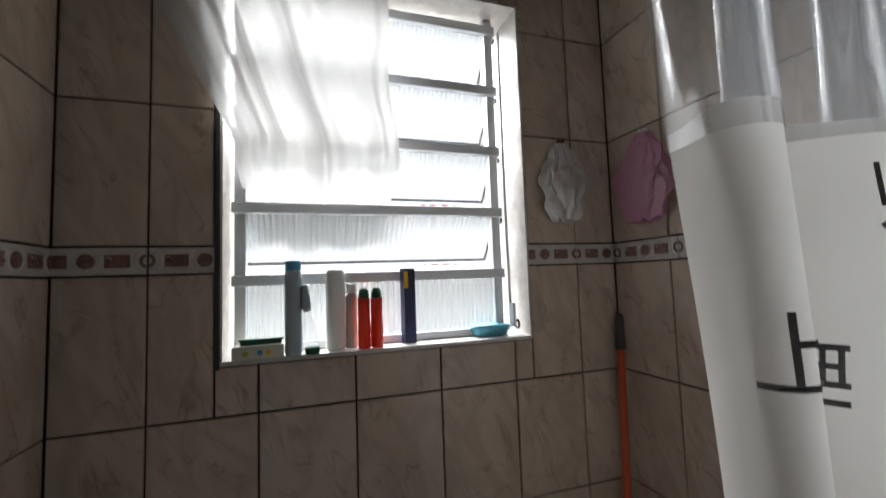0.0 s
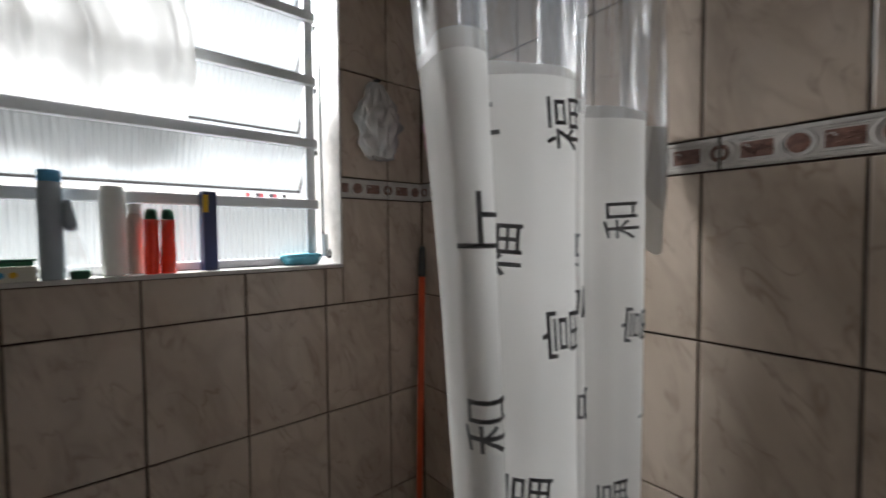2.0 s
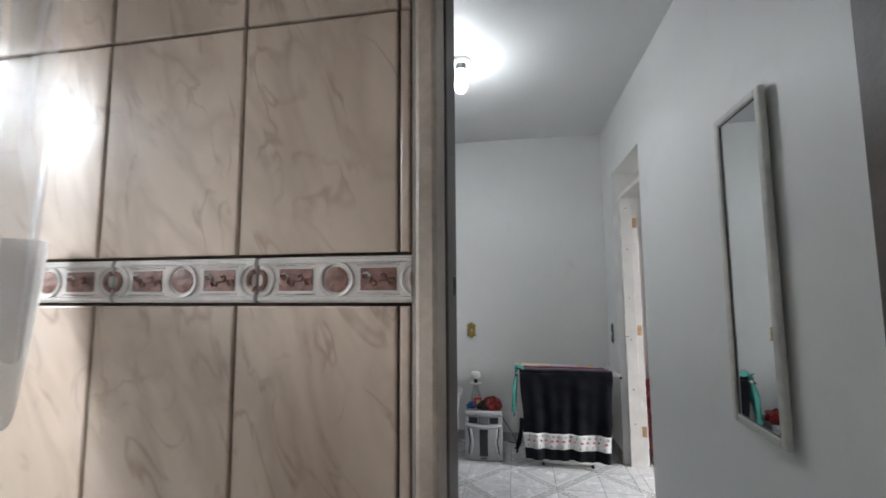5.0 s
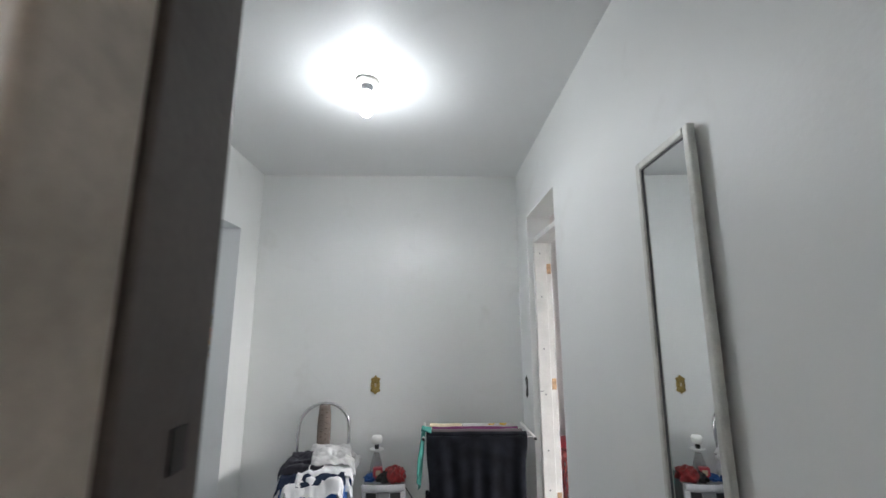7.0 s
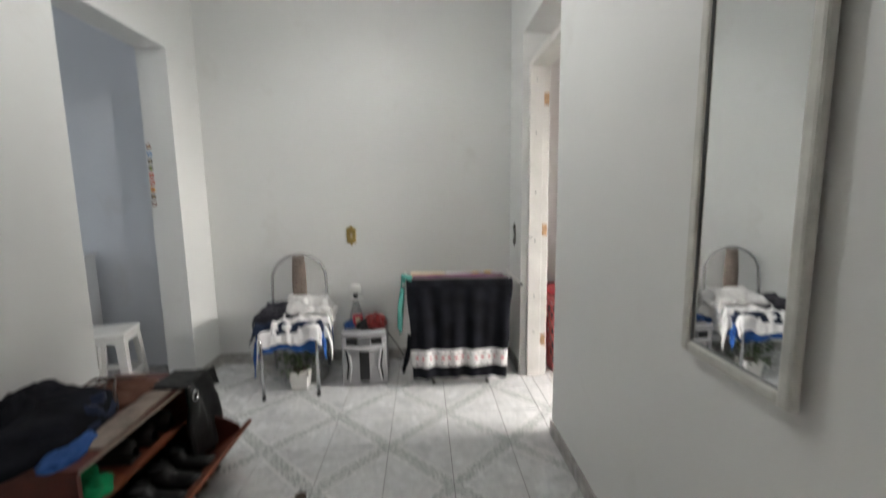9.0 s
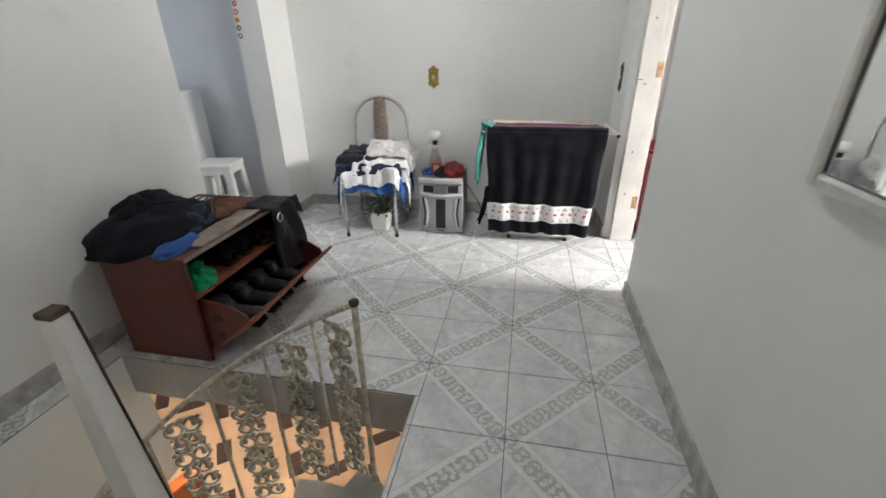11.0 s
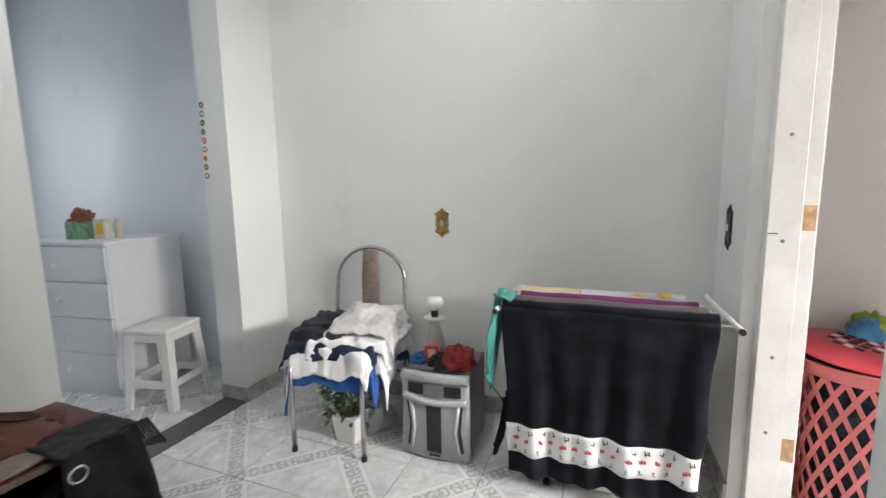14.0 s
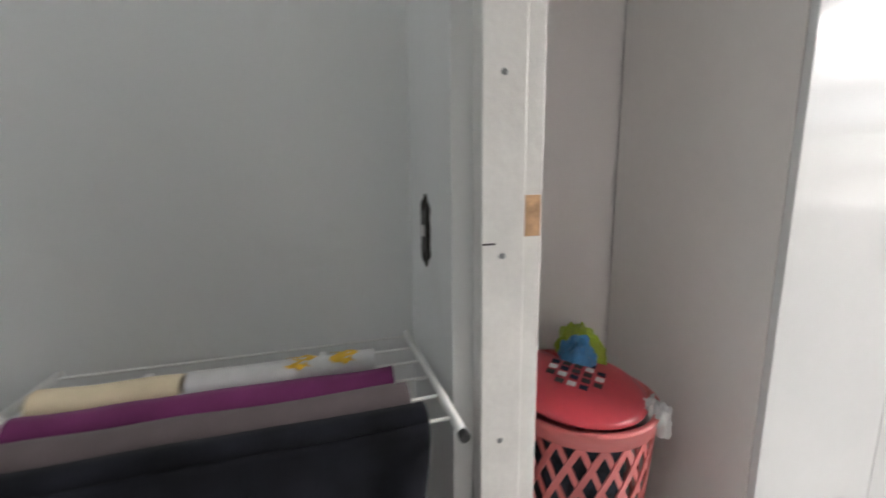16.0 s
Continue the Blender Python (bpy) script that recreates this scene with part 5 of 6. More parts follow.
for s in (-1, 1):
    part("handle_bar", tube([(bow(s * 0.10) - 0.004, s * 0.115, 0.05), (bow(s * 0.1) - 0.012, s * 0.096, 0.16), (bow(s * 0.10) - 0.004, s * 0.115, 0.285)], 0.010, 8), M_SILVER, spk, "", True)
    part("dark_slot", tube([(bow(s * 0.12) - 0.002, s * 0.130, 0.06), (bow(s * 0.12) - 0.004, s * 0.116, 0.16), (bow(s * 0.12) - 0.002, s * 0.130, 0.275)], 0.006, 6), M_BLACKP, spk)
part("ledge", sheet(lambda u, v: (bow(-0.15 + 0.30 * u) - 0.014 * math.sin(math.pi * v), -0.15 + 0.30 * u, 0.290 + 0.018 * v - 0.012 * math.sin(math.pi * u)), 16, 4, 0.01), M_SILVER, spk, "", True)
part("top_lip", sheet(lambda u, v: (bow(-0.156 + 0.312 * u) - 0.010 * math.sin(math.pi * v), -0.156 + 0.312 * u, 0.385 + 0.032 * v), 16, 4, 0.012), M_SILVER, spk, "", True)
part("logo", box((-0.192, -0.025, 0.027), (-0.184, 0.025, 0.034), 0.001), M_BLACKP, spk, "plain dark badge")
cable = tube([(4.99, 0.58, 0.30), (5.05, 0.50, 0.16), (5.02, 0.44, 0.05), (5.10, 0.40, 0.008), (5.15, 0.52, 0.008)], 0.004, 6)
tagged(part("cable", cable, M_BLACKP, None, "", True), "thin black cable behind the loudspeaker", "cable")
ST = 0.416
vase = thing("table_lamp", pose(4.90, 0.80, ST), "white table lamp base with a round knob and clear body", "lamp")
part("knob", lathe([(0.012, 0.225), (0.034, 0.232), (0.042, 0.250), (0.042, 0.272), (0.034, 0.288), (0.026, 0.290)], 22), M_PLASTICW, vase, "white round head", True)
part("socket", lathe([(0.016, 0.19), (0.018, 0.2), (0.018, 0.225)], 16), M_BLACKP, vase)
part("saucer", lathe([(0.02, 0.168), (0.055, 0.186), (0.057, 0.19), (0.02, 0.192)], 24), M_PLASTICW, vase, "", True)
part("body", lathe([(0.05, 0), (0.055, 0.005), (0.045, 0.08), (0.03, 0.13), (0.02, 0.17)], 22), M_CLEAR, vase, "clear body", True)
rbox = thing("match_box", pose(4.80, 0.775, ST, 0, 0, 14), "small red printed box", "box")
part("carton", box((-0.02, -0.035, 0), (0.02, 0.035, 0.085), 0.002), M_LID, rbox)
part("print", box((-0.0212, -0.018, 0.03), (-0.0200, 0.018, 0.068)), M_CREAM, rbox, "pale printed square")
rpurse = thing("red_pouch", pose(4.80, 0.645, ST, 0, 0, 10), "shiny red and black pouch on the loudspeaker", "pouch")
heap((0.085, 0.075, 0.085), 31.0, mat("shiny_red_fabric", (0.30, 0.018, 0.018), 0.35, vary=0.5, scale=30, bump=0.6), "body", rpurse, "", 0.35)
bpurse = thing("black_pouch", pose(4.77, 0.715, ST), "small black pouch beside the red one", "pouch")
heap((0.05, 0.06, 0.055), 34.0, M_BLACKL, "body", bpurse, "", 0.4)
bcl = thing("blue_cloth", pose(4.80, 0.83, ST), "small blue cloth on the loudspeaker", "cloth")
heap((0.06, 0.045, 0.035), 36.0, M_BLUEJ, "body", bcl, "", 0.4)

# ---- clothes airer ----
airer = thing("clothes_airer", pose(0, 0, 0), "white wire folding clothes airer", "clothes airer")
AY0, AY1, AX0, AX1, AZ = -0.409, 0.424, 4.647, 5.13, 0.743
for y in (AY0, AY1):
    part("side_rail", tube([(AX0 - 0.02, y, AZ), (AX1, y, AZ)], 0.010, 10), M_PLASTICW, airer, "", True)
    part("end_cap", lathe([(0.011, 0), (0.011, 0.012), (0.008, 0.014)], 10), M_BLACKP, airer, "black cap").matrix_local = pose(AX0 - 0.018, y, AZ, 0, -90, 0)
wires = [AX0 + 0.035 + 0.085 * k for k in range(6)]
for x in wires:
    part("wire", tube([(x, AY0, AZ), (x, AY1, AZ)], 0.0035, 6), M_PLASTICW, airer)
for y in (-0.175, 0.22):
    part("leg", tube([(AX1 - 0.06, y, AZ), (4.70, y, 0.02)], 0.009, 8), M_PLASTICW, airer, "", True)
    part("leg", tube([(AX0 + 0.03, y, AZ), (5.10, y, 0.02)], 0.009, 8), M_PLASTICW, airer, "", True)
for x in (4.70, 5.10):
    part("foot_bar", tube([(x, -0.175, 0.02), (x, 0.22, 0.02)], 0.009, 8), M_PLASTICW, airer)
    for y in (-0.175, 0.22):
        part("foot", box((x - 0.03, y - 0.012, 0), (x + 0.02, y + 0.012, 0.022), 0.004), M_BLACKP, airer, "black foot")
M_PRINT = cloth("white_printed_band", (0.72, 0.71, 0.70), vary=0.05)
btowel = thing("black_towel", pose(0, 0, 0), "large black bath towel with a white printed band near its hem", "towel")
F = 0.685
front = over_wire(btowel, "terry", M_BLACK, wires[0], -0.352, 0.398, 0.778, F, 0.36, 1.3, 0.022, 0.014, "", ((0.085, 0.205, M_PRINT),), 0.10)
MARKS = (((-0.008, 0.0, 0.0015, 0.009), (0.0, -0.004, 0.008, 0.0015), (0.006, 0.001, 0.0015, 0.012)),
         ((-0.009, 0.0, 0.004, 0.006), (0.0, 0.003, 0.004, 0.006), (0.009, -0.001, 0.004, 0.006), (0.003, -0.005, 0.008, 0.002)),
         ((0.0, 0.0, 0.0015, 0.009), (0.0, 0.003, 0.006, 0.0015), (0.0, -0.008, 0.009, 0.0015)))
for k in range(14):
    for row, (s0, dy, m) in enumerate(((0.182, 0.0, M_BLACKL), (0.147, 0.014, M_LID), (0.108, 0.024, M_GREYP))):
        x, yy, zz = front(s0, -0.325 + 0.051 * k + dy)
        bm = bmesh.new()
        for cy, cz, hy, hz in MARKS[row]:
            box((-0.0012, cy - hy, cz - hz), (0.0005, cy + hy, cz + hz), 0, bm)
        part("printed_mark", bm, m, btowel).matrix_local = pose(x - 0.0062, yy, zz, 10 * (k % 3 - 1), 0, 0)
hem = thing("dark_garment", pose(4.66, 0.415, 0.0), "black garment hanging behind the towel's edge", "garment")
part("cloth", sheet(lambda u, v: (0.0 + 0.09 * u + 0.01 * math.sin(7 * v), -0.02 + 0.012 * math.sin(9 * u + 3 * v) + 0.05 * v * v, 0.095 + 0.26 * (1 - v) + 0.03 * v * u + 0.02 * wobble(u * 5, v * 5, 2)), 14, 24, 0.008), M_BLACK, hem, "", True)
for n, m, x, y0, y1, f, b, sd, lab in (("mauve_towel", M_MAUVE, wires[1], -0.338, 0.370, 0.40, 0.30, 2.0, "mauve grey terry towel over the airer"), ("plum_towel", M_PURPLE, wires[2], -0.32, 0.358, 0.42, 0.30, 4.0, "plum purple towel over the airer"),
                                       ("cream_sheet", M_CREAM, wires[3] + 0.02, 0.11, 0.37, 0.40, 0.30, 6.0, "cream checked cloth over the airer"), ("grey_sheet", M_GREYC, wires[3] + 0.02, -0.292, 0.105, 0.40, 0.30, 8.0, "pale grey cloth with yellow print over the airer")):
    ob = thing(n, pose(0, 0, 0), lab, "towel", "laundry on the airer")
    over_wire(ob, "cloth", m, x, y0, y1, 0.775, f, b, sd, 0.032, 0.008)
    if n == "grey_sheet":
        for y in (-0.225, -0.125):
            part("yellow_print", sheet(lambda u, v: (x - 0.03 + 0.06 * v + 0.012 * math.sin(9 * u), y + 0.05 * u - 0.025 + 0.012 * math.sin(7 * v), 0.7785 - 0.9 * (v - 0.5) ** 2 * 0.03), 4, 6, 0.0008), M_YELLOW, ob, "yellow patch")
teal = thing("teal_cloth", pose(0, 0, 0), "teal cloth hanging off the airer's end", "cloth")
part("cloth", sheet(lambda u, v: (4.645 + 0.12 * u * (1 - 0.8 * v) + 0.01 * math.sin(9 * v + 5 * u), 0.425 + 0.045 * v * (1 - 0.4 * u) + 0.012 * math.sin(11 * u + 3 * v), 0.785 - 0.39 * v * (0.75 + 0.35 * u) + 0.02 * u), 18, 24, 0.005), M_TEAL, teal, "", True)
part("fold", sheet(lambda u, v: (4.652 + 0.16 * u, 0.44 - 0.075 * v, 0.789 + 0.014 * math.sin(8 * u + 2) * (1 - v) + 0.008 * wobble(u * 6, v * 4, 3) - 0.01 * v), 18, 10, 0.006), M_TEAL, teal, "", True)

# ---- bedroom seen through the doorway ----
BX, BY, BH = 4.905, -0.850, 0.60
basket = thing("laundry_basket", pose(BX, BY, 0), "coral pink plastic lattice laundry basket, full of clothes", "laundry basket")
def radius_at(z):
    return 0.148 + 0.040 * z / BH
for s in (-1, 1):
    for k in range(21):
        a0 = 2 * math.pi * k / 21
        def f(u, v, a0=a0, s=s):
            z = 0.03 + (BH - 0.07) * u
            a = a0 + s * 1.35 * u + (v - 0.5) * 0.095
            r = radius_at(z) + (0.0015 if s > 0 else -0.0015)
            return (r * math.cos(a), r * math.sin(a), z)
        part("slat", sheet(f, 16, 1, 0.004), M_PINK, basket)
part("rim", lathe([(radius_at(BH) - 0.004, BH - 0.045), (radius_at(BH) + 0.004, BH - 0.045), (radius_at(BH) + 0.010, BH - 0.008), (radius_at(BH) + 0.014, BH), (radius_at(BH) - 0.004, BH), (radius_at(BH) - 0.008, BH - 0.045)], 40), M_PINK, basket, "", True)
part("base", lathe([(0.145, 0), (0.152, 0.002), (0.152, 0.035), (0.142, 0.035)], 36), M_PINK, basket, "", True)
lidp = part("lid", sheet(lambda u, v: ((radius_at(BH) * v) * math.cos(2 * math.pi * u), (radius_at(BH) * v) * math.sin(2 * math.pi * u), 0.035 * (1 - v * v)), 40, 10, 0.005), M_LID, basket, "raspberry red domed lid, askew", True)
lidp.matrix_local = pose(0.01, 0.015, BH + 0.022, 3, -6, 0)
for i in range(-2, 3):
    for j in range(-2, 3):
        if abs(i) + abs(j) < 4:
            hx, hy = (i + j) * 0.022, (i - j) * 0.022
            m = [M_GAP, M_GAP, M_COTTON, M_NAVY][(i * 3 + j * 5) % 4]
            hz = 0.035 * (1 - (hx * hx + hy * hy) / radius_at(BH) ** 2) + 0.0058
            part("lid_slot", box((-0.011, -0.011, -0.001), (0.011, 0.011, 0.0008), 0.0004, turn=pose(0, 0, 0, 0, 0, 45)), m, lidp, "open slot").location = (hx, hy, hz)
wash = thing("dark_laundry", pose(BX, BY, 0.03), "dark blue and grey laundry inside the basket", "laundry")
heap((0.125, 0.125, 0.57), 41.0, mat("mixed_dark_laundry", (0.035, 0.045, 0.065), 0.9, vary=0.9, scale=9, bump=0.5), "clothes", wash, "", 0.12, 5.0)
wipe = thing("wipes_packet", pose(5.025, -0.925, BH + 0.012, 0, 0, 30), "lime green and blue plastic packet on the basket", "packet")
heap((0.075, 0.06, 0.12), 44.0, M_LIME, "lime_side", wipe, "", 0.3)
o = heap((0.055, 0.05, 0.105), 47.0, M_SKYBAG, "blue_side", wipe, "blue printed side", 0.3)
o.location = (-0.02, 0.055, 0)
hang = thing("pale_cloth", pose(BX - 0.13, BY - 0.125, BH - 0.05), "pale cloth sticking out under the lid", "cloth")
heap((0.04, 0.035, 0.07), 51.0, M_GREYC, "cloth", hang, "", 0.5)

ward = thing("wardrobe", pose(0, 0, 0), "tall pale wardrobe with glossy white doors", "wardrobe")
WX, WY = 4.625, -1.145
part("side_panel", box((WX + 0.02, WY - 0.018, 0), (XE - 0.012, WY, 2.5), 0.0015), M_WARD, ward, "pale beige board")
part("body", box((WX + 0.02, -2.9, 0.0), (XE - 0.012, WY - 0.018, 2.5), 0.001), M_WARD, ward)
for k in range(4):
    y1 = WY - 0.002 - 0.435 * k
    d = part("door", box((WX, y1 - 0.431, 0.06), (WX + 0.018, y1, 2.47), 0.002), M_WARDG, ward, "glossy white door")
    part("handle", tube([(WX - 0.002, y1 - (0.39 if k % 2 == 0 else 0.04), 1.0), (WX - 0.025, y1 - (0.39 if k % 2 == 0 else 0.04), 1.02), (WX - 0.025, y1 - (0.39 if k % 2 == 0 else 0.04), 1.16), (WX - 0.002, y1 - (0.39 if k % 2 == 0 else 0.04), 1.18)], 0.005, 6), M_CHROME, d, "", True)


def louvre_window(name, x0, x1, z0, z1, y, label):
    ob = tagged(new(name), label, kind="structure")
    for a, b in ((x0, x0 + 0.035), (x1 - 0.035, x1)):
        part("window_frame", box((a, y, z0), (b, y + 0.05, z1), 0.003), M_ALU, ob)
    n = 5
    for k in range(n + 1):
        z = z0 + (z1 - z0) * k / n
        part("glazing_bar", box((x0 + 0.035, y, z - 0.022 if k else z), (x1 - 0.035, y + 0.05, z + 0.022 if k < n else z), 0.003), M_ALU, ob)
        if k < n:
            p = part("pane", box((x0 + 0.035, y + 0.022, z + 0.022), (x1 - 0.035, y + 0.026, z + (z1 - z0) / n - 0.022)), M_CLEAR, ob)
            p.visible_shadow = False
    return ob


louvre_window("window_2", 3.15, 4.35, 1.0, 2.1, -3.10, "white bedroom window with horizontal bars")
louvre_window("window_3", 3.4, 4.6, 1.0, 2.3, 5.05, "white side room window with horizontal bars")

# ---- side room seen through the left opening ----
dr = thing("chest_of_drawers", pose(4.575, 2.755, 0, 0, 0, 8), "white chest of drawers with four drawers and round knobs", "dresser")
part("body", box((0.018, 0, 0.05), (0.53, 0.83, 0.945), 0.003), M_DRESSER, dr)
part("top", box((-0.006, -0.012, 0.945), (0.535, 0.842, 0.97), 0.003), M_DRESSER, dr)
part("plinth", box((0.022, 0.012, 0), (0.52, 0.818, 0.05), 0.002), M_DRESSER, dr)
for k in range(4):
    d = part("drawer", box((0.0, 0.006, 0.062 + 0.221 * k), (0.018, 0.824, 0.276 + 0.221 * k), 0.002), M_DRESSER, dr)
    for y in (0.37,):
        part("knob", lathe([(0.008, 0), (0.008, 0.012), (0.016, 0.018), (0.014, 0.026), (0.006, 0.028)], 14), M_PLASTICW, d, "", True).matrix_local = pose(0, y, 0.169 + 0.221 * k, 0, -90, 0)
gbx = thing("green_carton", pose(4.70, 3.16, 0.97, 0, 0, 25), "green and white patterned box with dried flowers", "box")
part("carton", box((-0.05, -0.07, 0), (0.05, 0.07, 0.11), 0.003), mat("green_patterned_card", (0.18, 0.33, 0.20), 0.5, vary=0.5, scale=40), gbx)
heap((0.045, 0.06, 0.07), 61.0, M_RUST, "flowers", gbx, "dried red brown flowers", 0.6).location = (0, 0, 0.105)
ybx = thing("yellow_packet", pose(4.735, 3.02, 0.97, 0, 0, 12), "pale packet with a yellow label", "packet")
part("packet", box((-0.025, -0.045, 0), (0.025, 0.045, 0.125), 0.006), M_SOAPBOX, ybx)
part("printed_label", box((-0.0262, -0.03, 0.03), (-0.0250, 0.02, 0.10)), M_YELLOW, ybx, "yellow printed label")
pbt = thing("pale_jar", pose(4.79, 2.955, 0.97), "pale beige jar on the dresser", "jar")
part("jar", lathe([(0.022, 0), (0.025, 0.004), (0.025, 0.10), (0.02, 0.112), (0.02, 0.125), (0.016, 0.127)], 20), M_BOTB, pbt, "", True)

stool = thing("plastic_stool", pose(4.685, 2.475, 0, 0, 0, 14) @ Matrix.Diagonal((0.9, 0.9, 1.0, 1.0)), "white moulded plastic stool with tapered legs", "stool")
part("seat", box((-0.155, -0.155, 0.445), (0.155, 0.155, 0.478), 0.012, segments=3), M_PLASTICW, stool, "", True)
for sx in (-1, 1):
    for sy in (-1, 1):
        bm = bmesh.new()
        tops = [(sx * 0.085, sy * 0.145), (sx * 0.148, sy * 0.145), (sx * 0.148, sy * 0.085), (sx * 0.125, sy * 0.085), (sx * 0.120, sy * 0.120), (sx * 0.085, sy * 0.125)]
        lows = [(sx * 0.130, sy * 0.175), (sx * 0.178, sy * 0.175), (sx * 0.178, sy * 0.130), (sx * 0.158, sy * 0.130), (sx * 0.155, sy * 0.155), (sx * 0.130, sy * 0.158)]
        a = [bm.verts.new((x, y, 0.452)) for x, y in tops]
        b = [bm.verts.new((x, y, 0)) for x, y in lows]
        for i in range(6):
            bm.faces.new((a[i], a[(i + 1) % 6], b[(i + 1) % 6], b[i]))
        bm.faces.new(a); bm.faces.new(b[::-1])
        bmesh.ops.recalc_face_normals(bm, faces=bm.faces[:])
        part("leg", bm, M_PLASTICW, stool)
for s in (-1, 1):
    part("stretcher", box((-0.14, s * 0.150, 0.13), (0.14, s * 0.162, 0.175), 0.003), M_PLASTICW, stool)
    part("stretcher", box((s * 0.150, -0.14, 0.13), (s * 0.162, 0.14, 0.175), 0.003), M_PLASTICW, stool)
    part("apron", box((-0.11, s * 0.136, 0.40), (0.11, s * 0.148, 0.45), 0.003), M_PLASTICW, stool)
    part("apron", box((s * 0.136, -0.11, 0.40), (s * 0.148, 0.11, 0.45), 0.003), M_PLASTICW, stool)


# ---- wall tiles and floor tiles ----
def minus(r, h):
    """The parts of rectangle r = (u0, u1, v0, v1) outside of h."""
    if h is None or r[1] <= h[0] or r[0] >= h[1] or r[3] <= h[2] or r[2] >= h[3]:
        return [r]
    out = []
    u0, u1, v0, v1 = r
    if u0 < h[0]:
        out.append((u0, h[0], v0, v1))
    if u1 > h[1]:
        out.append((h[1], u1, v0, v1))
    m0, m1 = max(u0, h[0]), min(u1, h[1])
    if v0 < h[2]:
        out.append((m0, m1, v0, h[2]))
    if v1 > h[3]:
        out.append((m0, m1, h[3], v1))
    return [q for q in out if q[1] - q[0] > 0.012 and q[3] - q[2] > 0.012]


slab_cache = {}


def slab(name, u0, u1, v0, v1, deep, material, edge=0.0025):
    """A thin tile with a chamfered face, lying in the xy plane, face up; alike ones share a mesh."""
    key = (name, round(u0, 4), round(u1, 4), round(v0, 4), round(v1, 4))
    if key not in slab_cache:
        ring = lambda e, z: [(u0 + e, v0 + e, z), (u1 - e, v0 + e, z), (u1 - e, v1 - e, z), (u0 + e, v1 - e, z)]
        pts = ring(0, -deep) + ring(0, -edge * 0.6) + ring(edge, 0)
        faces = [(8, 9, 10, 11)]
        for a in (0, 4):
            faces += [(a + k, a + (k + 1) % 4, a + 4 + (k + 1) % 4, a + 4 + k) for k in range(4)]
        me = bpy.data.meshes.new(name)
        me.from_pydata(pts, [], faces)
        me.materials.append(material)
        slab_cache[key] = me
    return slab_cache[key]


def lay(name, me, parent, m):
    ob = new(name, me)
    ob.parent = parent
    ob.matrix_local = m
    return ob


B0, B1 = 1.4605, 1.5305   # the decorated border
ROWS = [(B0 - TH * (k + 1), B0 - TH * k) for k in range(5)] + [(B1 + TH * k, B1 + TH * (k + 1)) for k in range(5)]


def border_mesh(cut=None):
    """One border piece: pale glazed strip with rims, two brown relief fields and two medallions."""
    w, h = TW - JOINT, B1 - B0 - JOINT
    bm = bmesh.new()
    def add(lo, hi, bev, mi):
        n0 = len(bm.faces)
        box(lo, hi, bev, bm, 1)
        bm.faces.ensure_lookup_table()
        for f in bm.faces[n0:]:
            f.material_index = mi
    add((-w / 2, -h / 2, -0.008), (w / 2, h / 2, 0.0), 0.0015, 0)
    for y in (-h / 2 + 0.006, h / 2 - 0.006):
        add((-w / 2, y - 0.003, -0.001), (w / 2, y + 0.003, 0.0022), 0.001, 0)
    for k in (-1, 1):
        cx = k * TW / 4
        add((cx - 0.026, -0.0155, -0.001), (cx + 0.026, 0.0155, 0.0010), 0.0005, 1)
        n0 = len(bm.faces)
        for j in range(4):
            sx, sy = cx - 0.0185 + 0.0123 * j, 0.004 * (-1) ** j
            tube([(sx + (0.0075 - 0.0011 * q) * math.cos(q * 1.1 + 2 * j), sy + (0.0075 - 0.0011 * q) * math.sin(q * 1.1 + 2 * j), 0.0014) for q in range(6)], 0.0017, 4, bm)
        for y in (-0.020, 0.020):
            tube([(cx - 0.03, y, 0.0006), (cx + 0.03, y, 0.0006)], 0.0016, 4, bm)
        bm.faces.ensure_lookup_table()
        for f in bm.faces[n0:]:
            f.material_index = 1 if abs(f.calc_center_median().y) < 0.016 else 0
    for mx in (0.0,):
        tube([(mx + 0.024 * math.cos(t), 0.024 * math.sin(t), 0.0) for t in [j * math.pi / 9 for j in range(18)]], 0.0032, 5, bm, True)
        n0 = len(bm.faces)
        lathe([(0.018, -0.001), (0.018, 0.001), (0.006, 0.0028)], 14, bm, (mx, 0, 0))
        bm.faces.ensure_lookup_table()
        for f in bm.faces[n0:]:
            f.material_index = 1
    for s in (-1, 1):
        tube([(s * (w / 2 - 0.001) - s * 0.024 * math.sin(t), 0.024 * math.cos(t), 0.0) for t in [j * math.pi / 8 for j in range(9)]], 0.0032, 5, bm)
        n0 = len(bm.faces)
        tube([(s * (w / 2 - 0.001) - s * 0.010 * math.sin(t), 0.013 * math.cos(t), 0.0) for t in [j * math.pi / 6 for j in range(7)]], 0.0045, 5, bm)
        bm.faces.ensure_lookup_table()
        for f in bm.faces[n0:]:
            f.material_index = 1
    if cut:
        for x, side in ((cut[0], -1), (cut[1], 1)):
            bmesh.ops.bisect_plane(bm, geom=bm.verts[:] + bm.edges[:] + bm.faces[:], plane_co=(x, 0, 0), plane_no=(side, 0, 0), clear_outer=True)
    me = bpy.data.meshes.new("border_tile")
    bm.to_mesh(me)
    bm.free()
    me.materials.append(M_LISTPALE)
    me.materials.append(M_LISTBROWN)
    return me


BORDER = border_mesh()


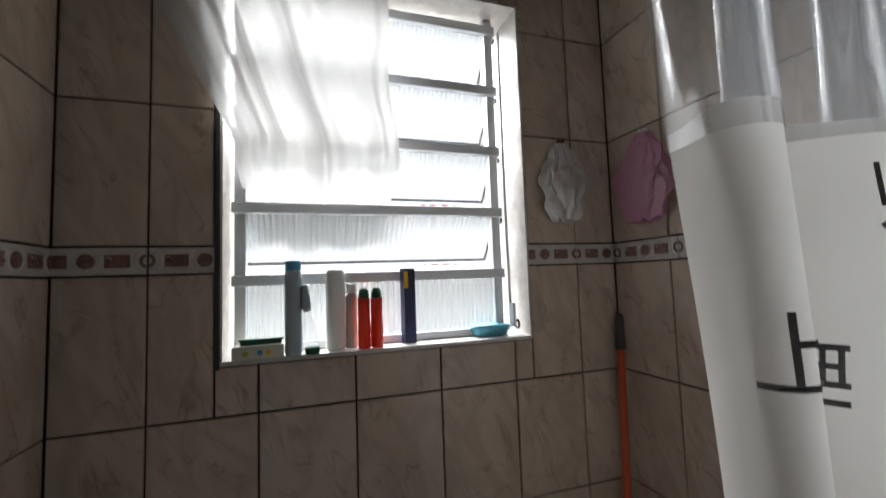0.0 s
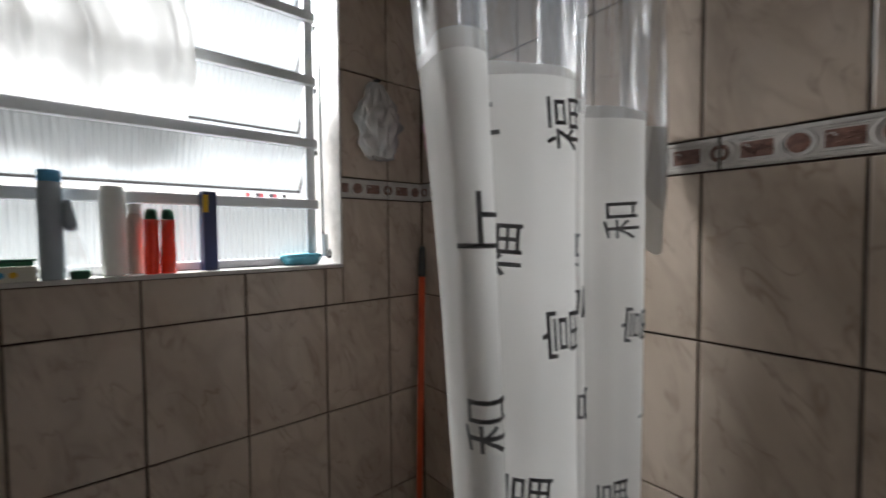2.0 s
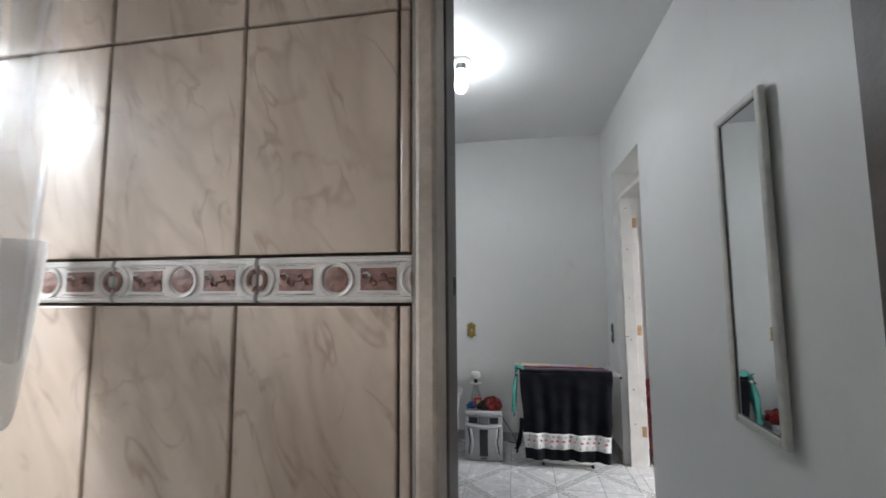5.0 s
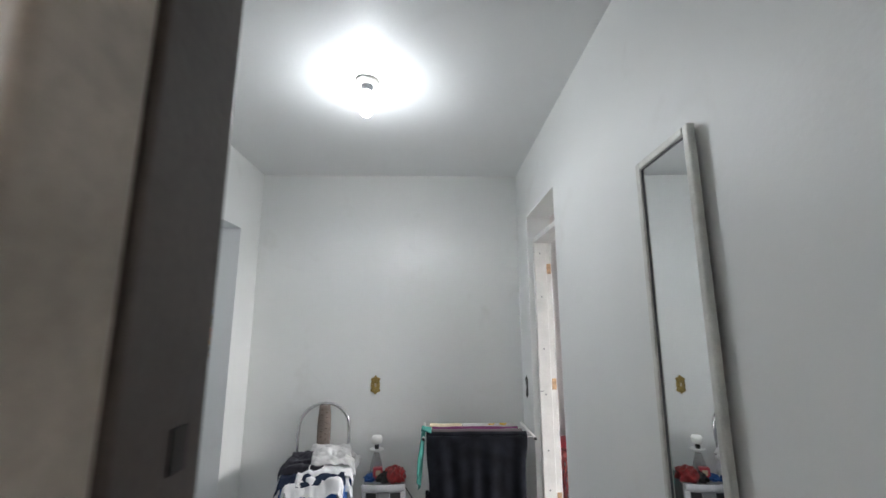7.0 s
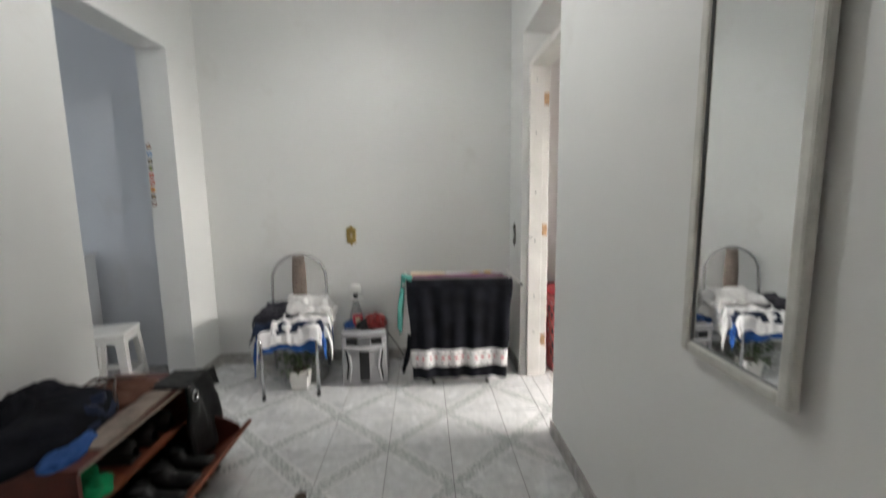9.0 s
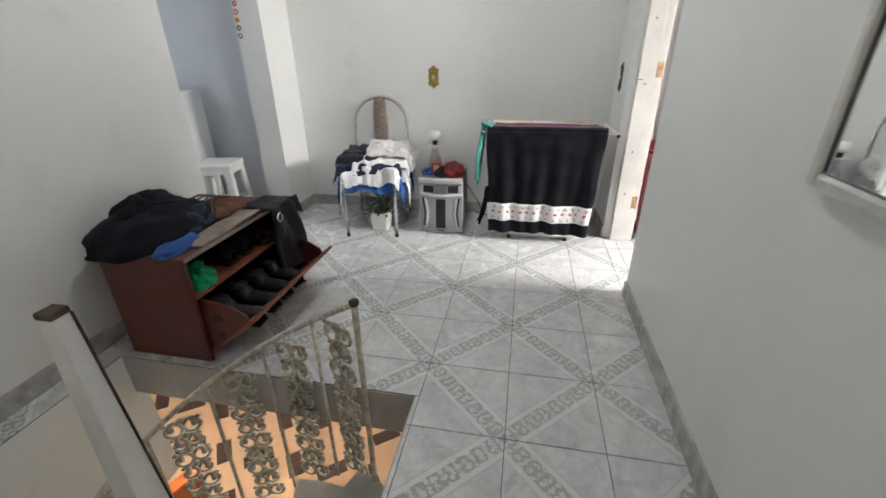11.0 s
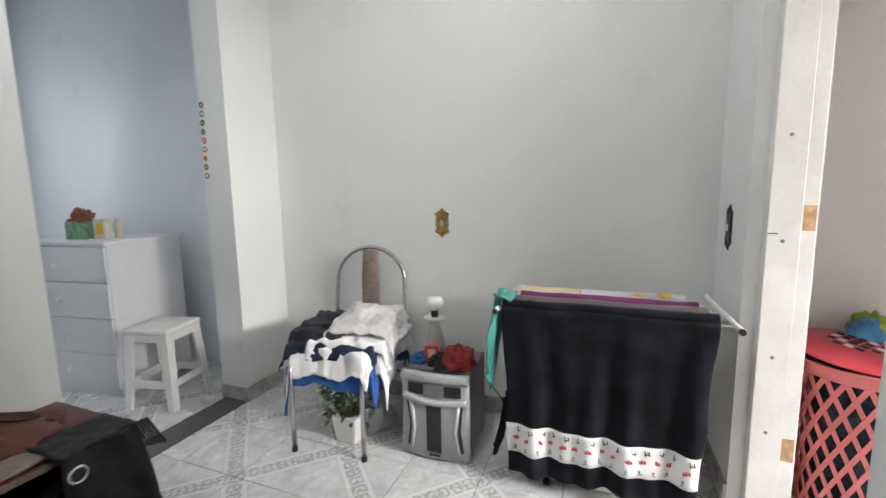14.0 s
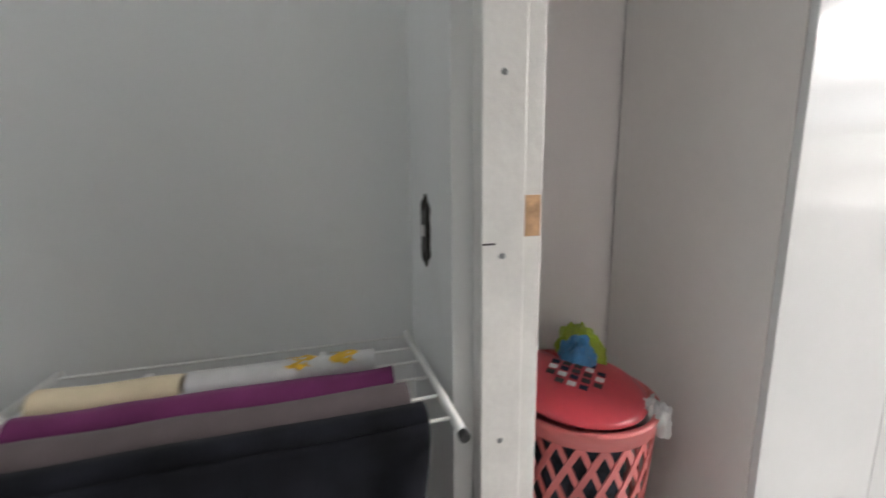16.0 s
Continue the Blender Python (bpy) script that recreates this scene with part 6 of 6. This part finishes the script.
def tile_wall(parent, u_joint, u_lo, u_hi, hole, place, flip=1, joint_b=None):
    """Tiles a wall: place(u, v) gives the pose of a piece whose face looks into the room."""
    k0 = math.floor((u_lo - u_joint) / TW)
    k1 = math.ceil((u_hi - u_joint) / TW)
    for k in range(k0, k1):
        a, b = max(u_lo, u_joint + k * TW), min(u_hi, u_joint + (k + 1) * TW)
        if b - a < 0.012:
            continue
        for v0, v1 in ROWS:
            v0, v1 = max(0.0, v0), min(CEIL, v1)
            if v1 - v0 < 0.02:
                continue
            for r in minus((a, b, v0, v1), hole):
                cu, cv = (r[0] + r[1]) / 2, (r[2] + r[3]) / 2
                hu, hv = (r[1] - r[0] - JOINT) / 2, (r[3] - r[2] - JOINT) / 2
                lay("tile", slab("tile", -hu, hu, -hv, hv, 0.008, M_TILE), parent, place(cu, cv))
    joint_b = joint_b or u_joint
    for k in range(math.floor((u_lo - joint_b) / TW), math.ceil((u_hi - joint_b) / TW)):
        a, b = max(u_lo, joint_b + k * TW), min(u_hi, joint_b + (k + 1) * TW)
        if b - a < 0.004:
            continue
        for r in minus((a, b, B0, B1), hole):
            whole = joint_b + (k + 0.5) * TW
            full = r[1] - r[0] > TW - 0.002
            lay("border_tile", BORDER if full else border_mesh(tuple(flip * (q - whole) for q in r[:2])[::flip]), parent, place(whole, (B0 + B1) / 2))


tile_wall(wall_window, 1.126, XL, XB, (W[0] - 0.012, W[1], W[2] - 0.012, W[3]), lambda u, v: pose(u, YW, v, 90, 0, 0))
tile_wall(wall_door, 0.823, 0.558, YW, None, lambda u, v: pose(XB, u, v, 90, 0, -90), -1, 0.79)
tile_wall(wall_door, 0.823, YB, DOOR[0] - 0.035, None, lambda u, v: pose(XB, u, v, 90, 0, -90), -1)
tile_wall(wall_side, 1.80, YB, YW, None, lambda u, v: pose(XL, u, v, 90, 0, 90))

for i in range(-11, 6):
    for j in range(-5, 12):
        x0, y0 = TX + i * T, TY + j * T
        full = (x0, x0 + T, y0, y0 + T)
        pieces = []
        for lo in ((XL, XB, YB, YW), (XB, XH + 0.006, DOOR[0], DOOR[1]), (XH + 0.006, XE, YR, YL), (R[0], R[1], YR - 0.2, YR), (3.2, XE, YL + 0.17, 4.6), (3.2, XE, -1.9, YR - 0.2)):
            r = (max(full[0], lo[0]), min(full[1], lo[1]), max(full[2], lo[2]), min(full[3], lo[3]))
            if r[1] - r[0] > 0.012 and r[3] - r[2] > 0.012:
                pieces += minus(r, (WELL[0], WELL[1], WELL[2], WELL[3]))
        cx, cy = x0 + T / 2, y0 + T / 2
        odd = (i + j) % 2
        for r in pieces:
            u0, u1, v0, v1 = r[0] - cx, r[1] - cx, r[2] - cy, r[3] - cy
            if odd:
                u0, u1, v0, v1 = v0, v1, -u1, -u0
            e = 0.0016
            me = slab("floor_tile", u0 + e, u1 - e, v0 + e, v1 - e, 0.006, M_FLOOR, 0.0012)
            lay("floor_tile", me, floor, pose(cx, cy, 0.0, 0, 0, 90 if odd else 0))
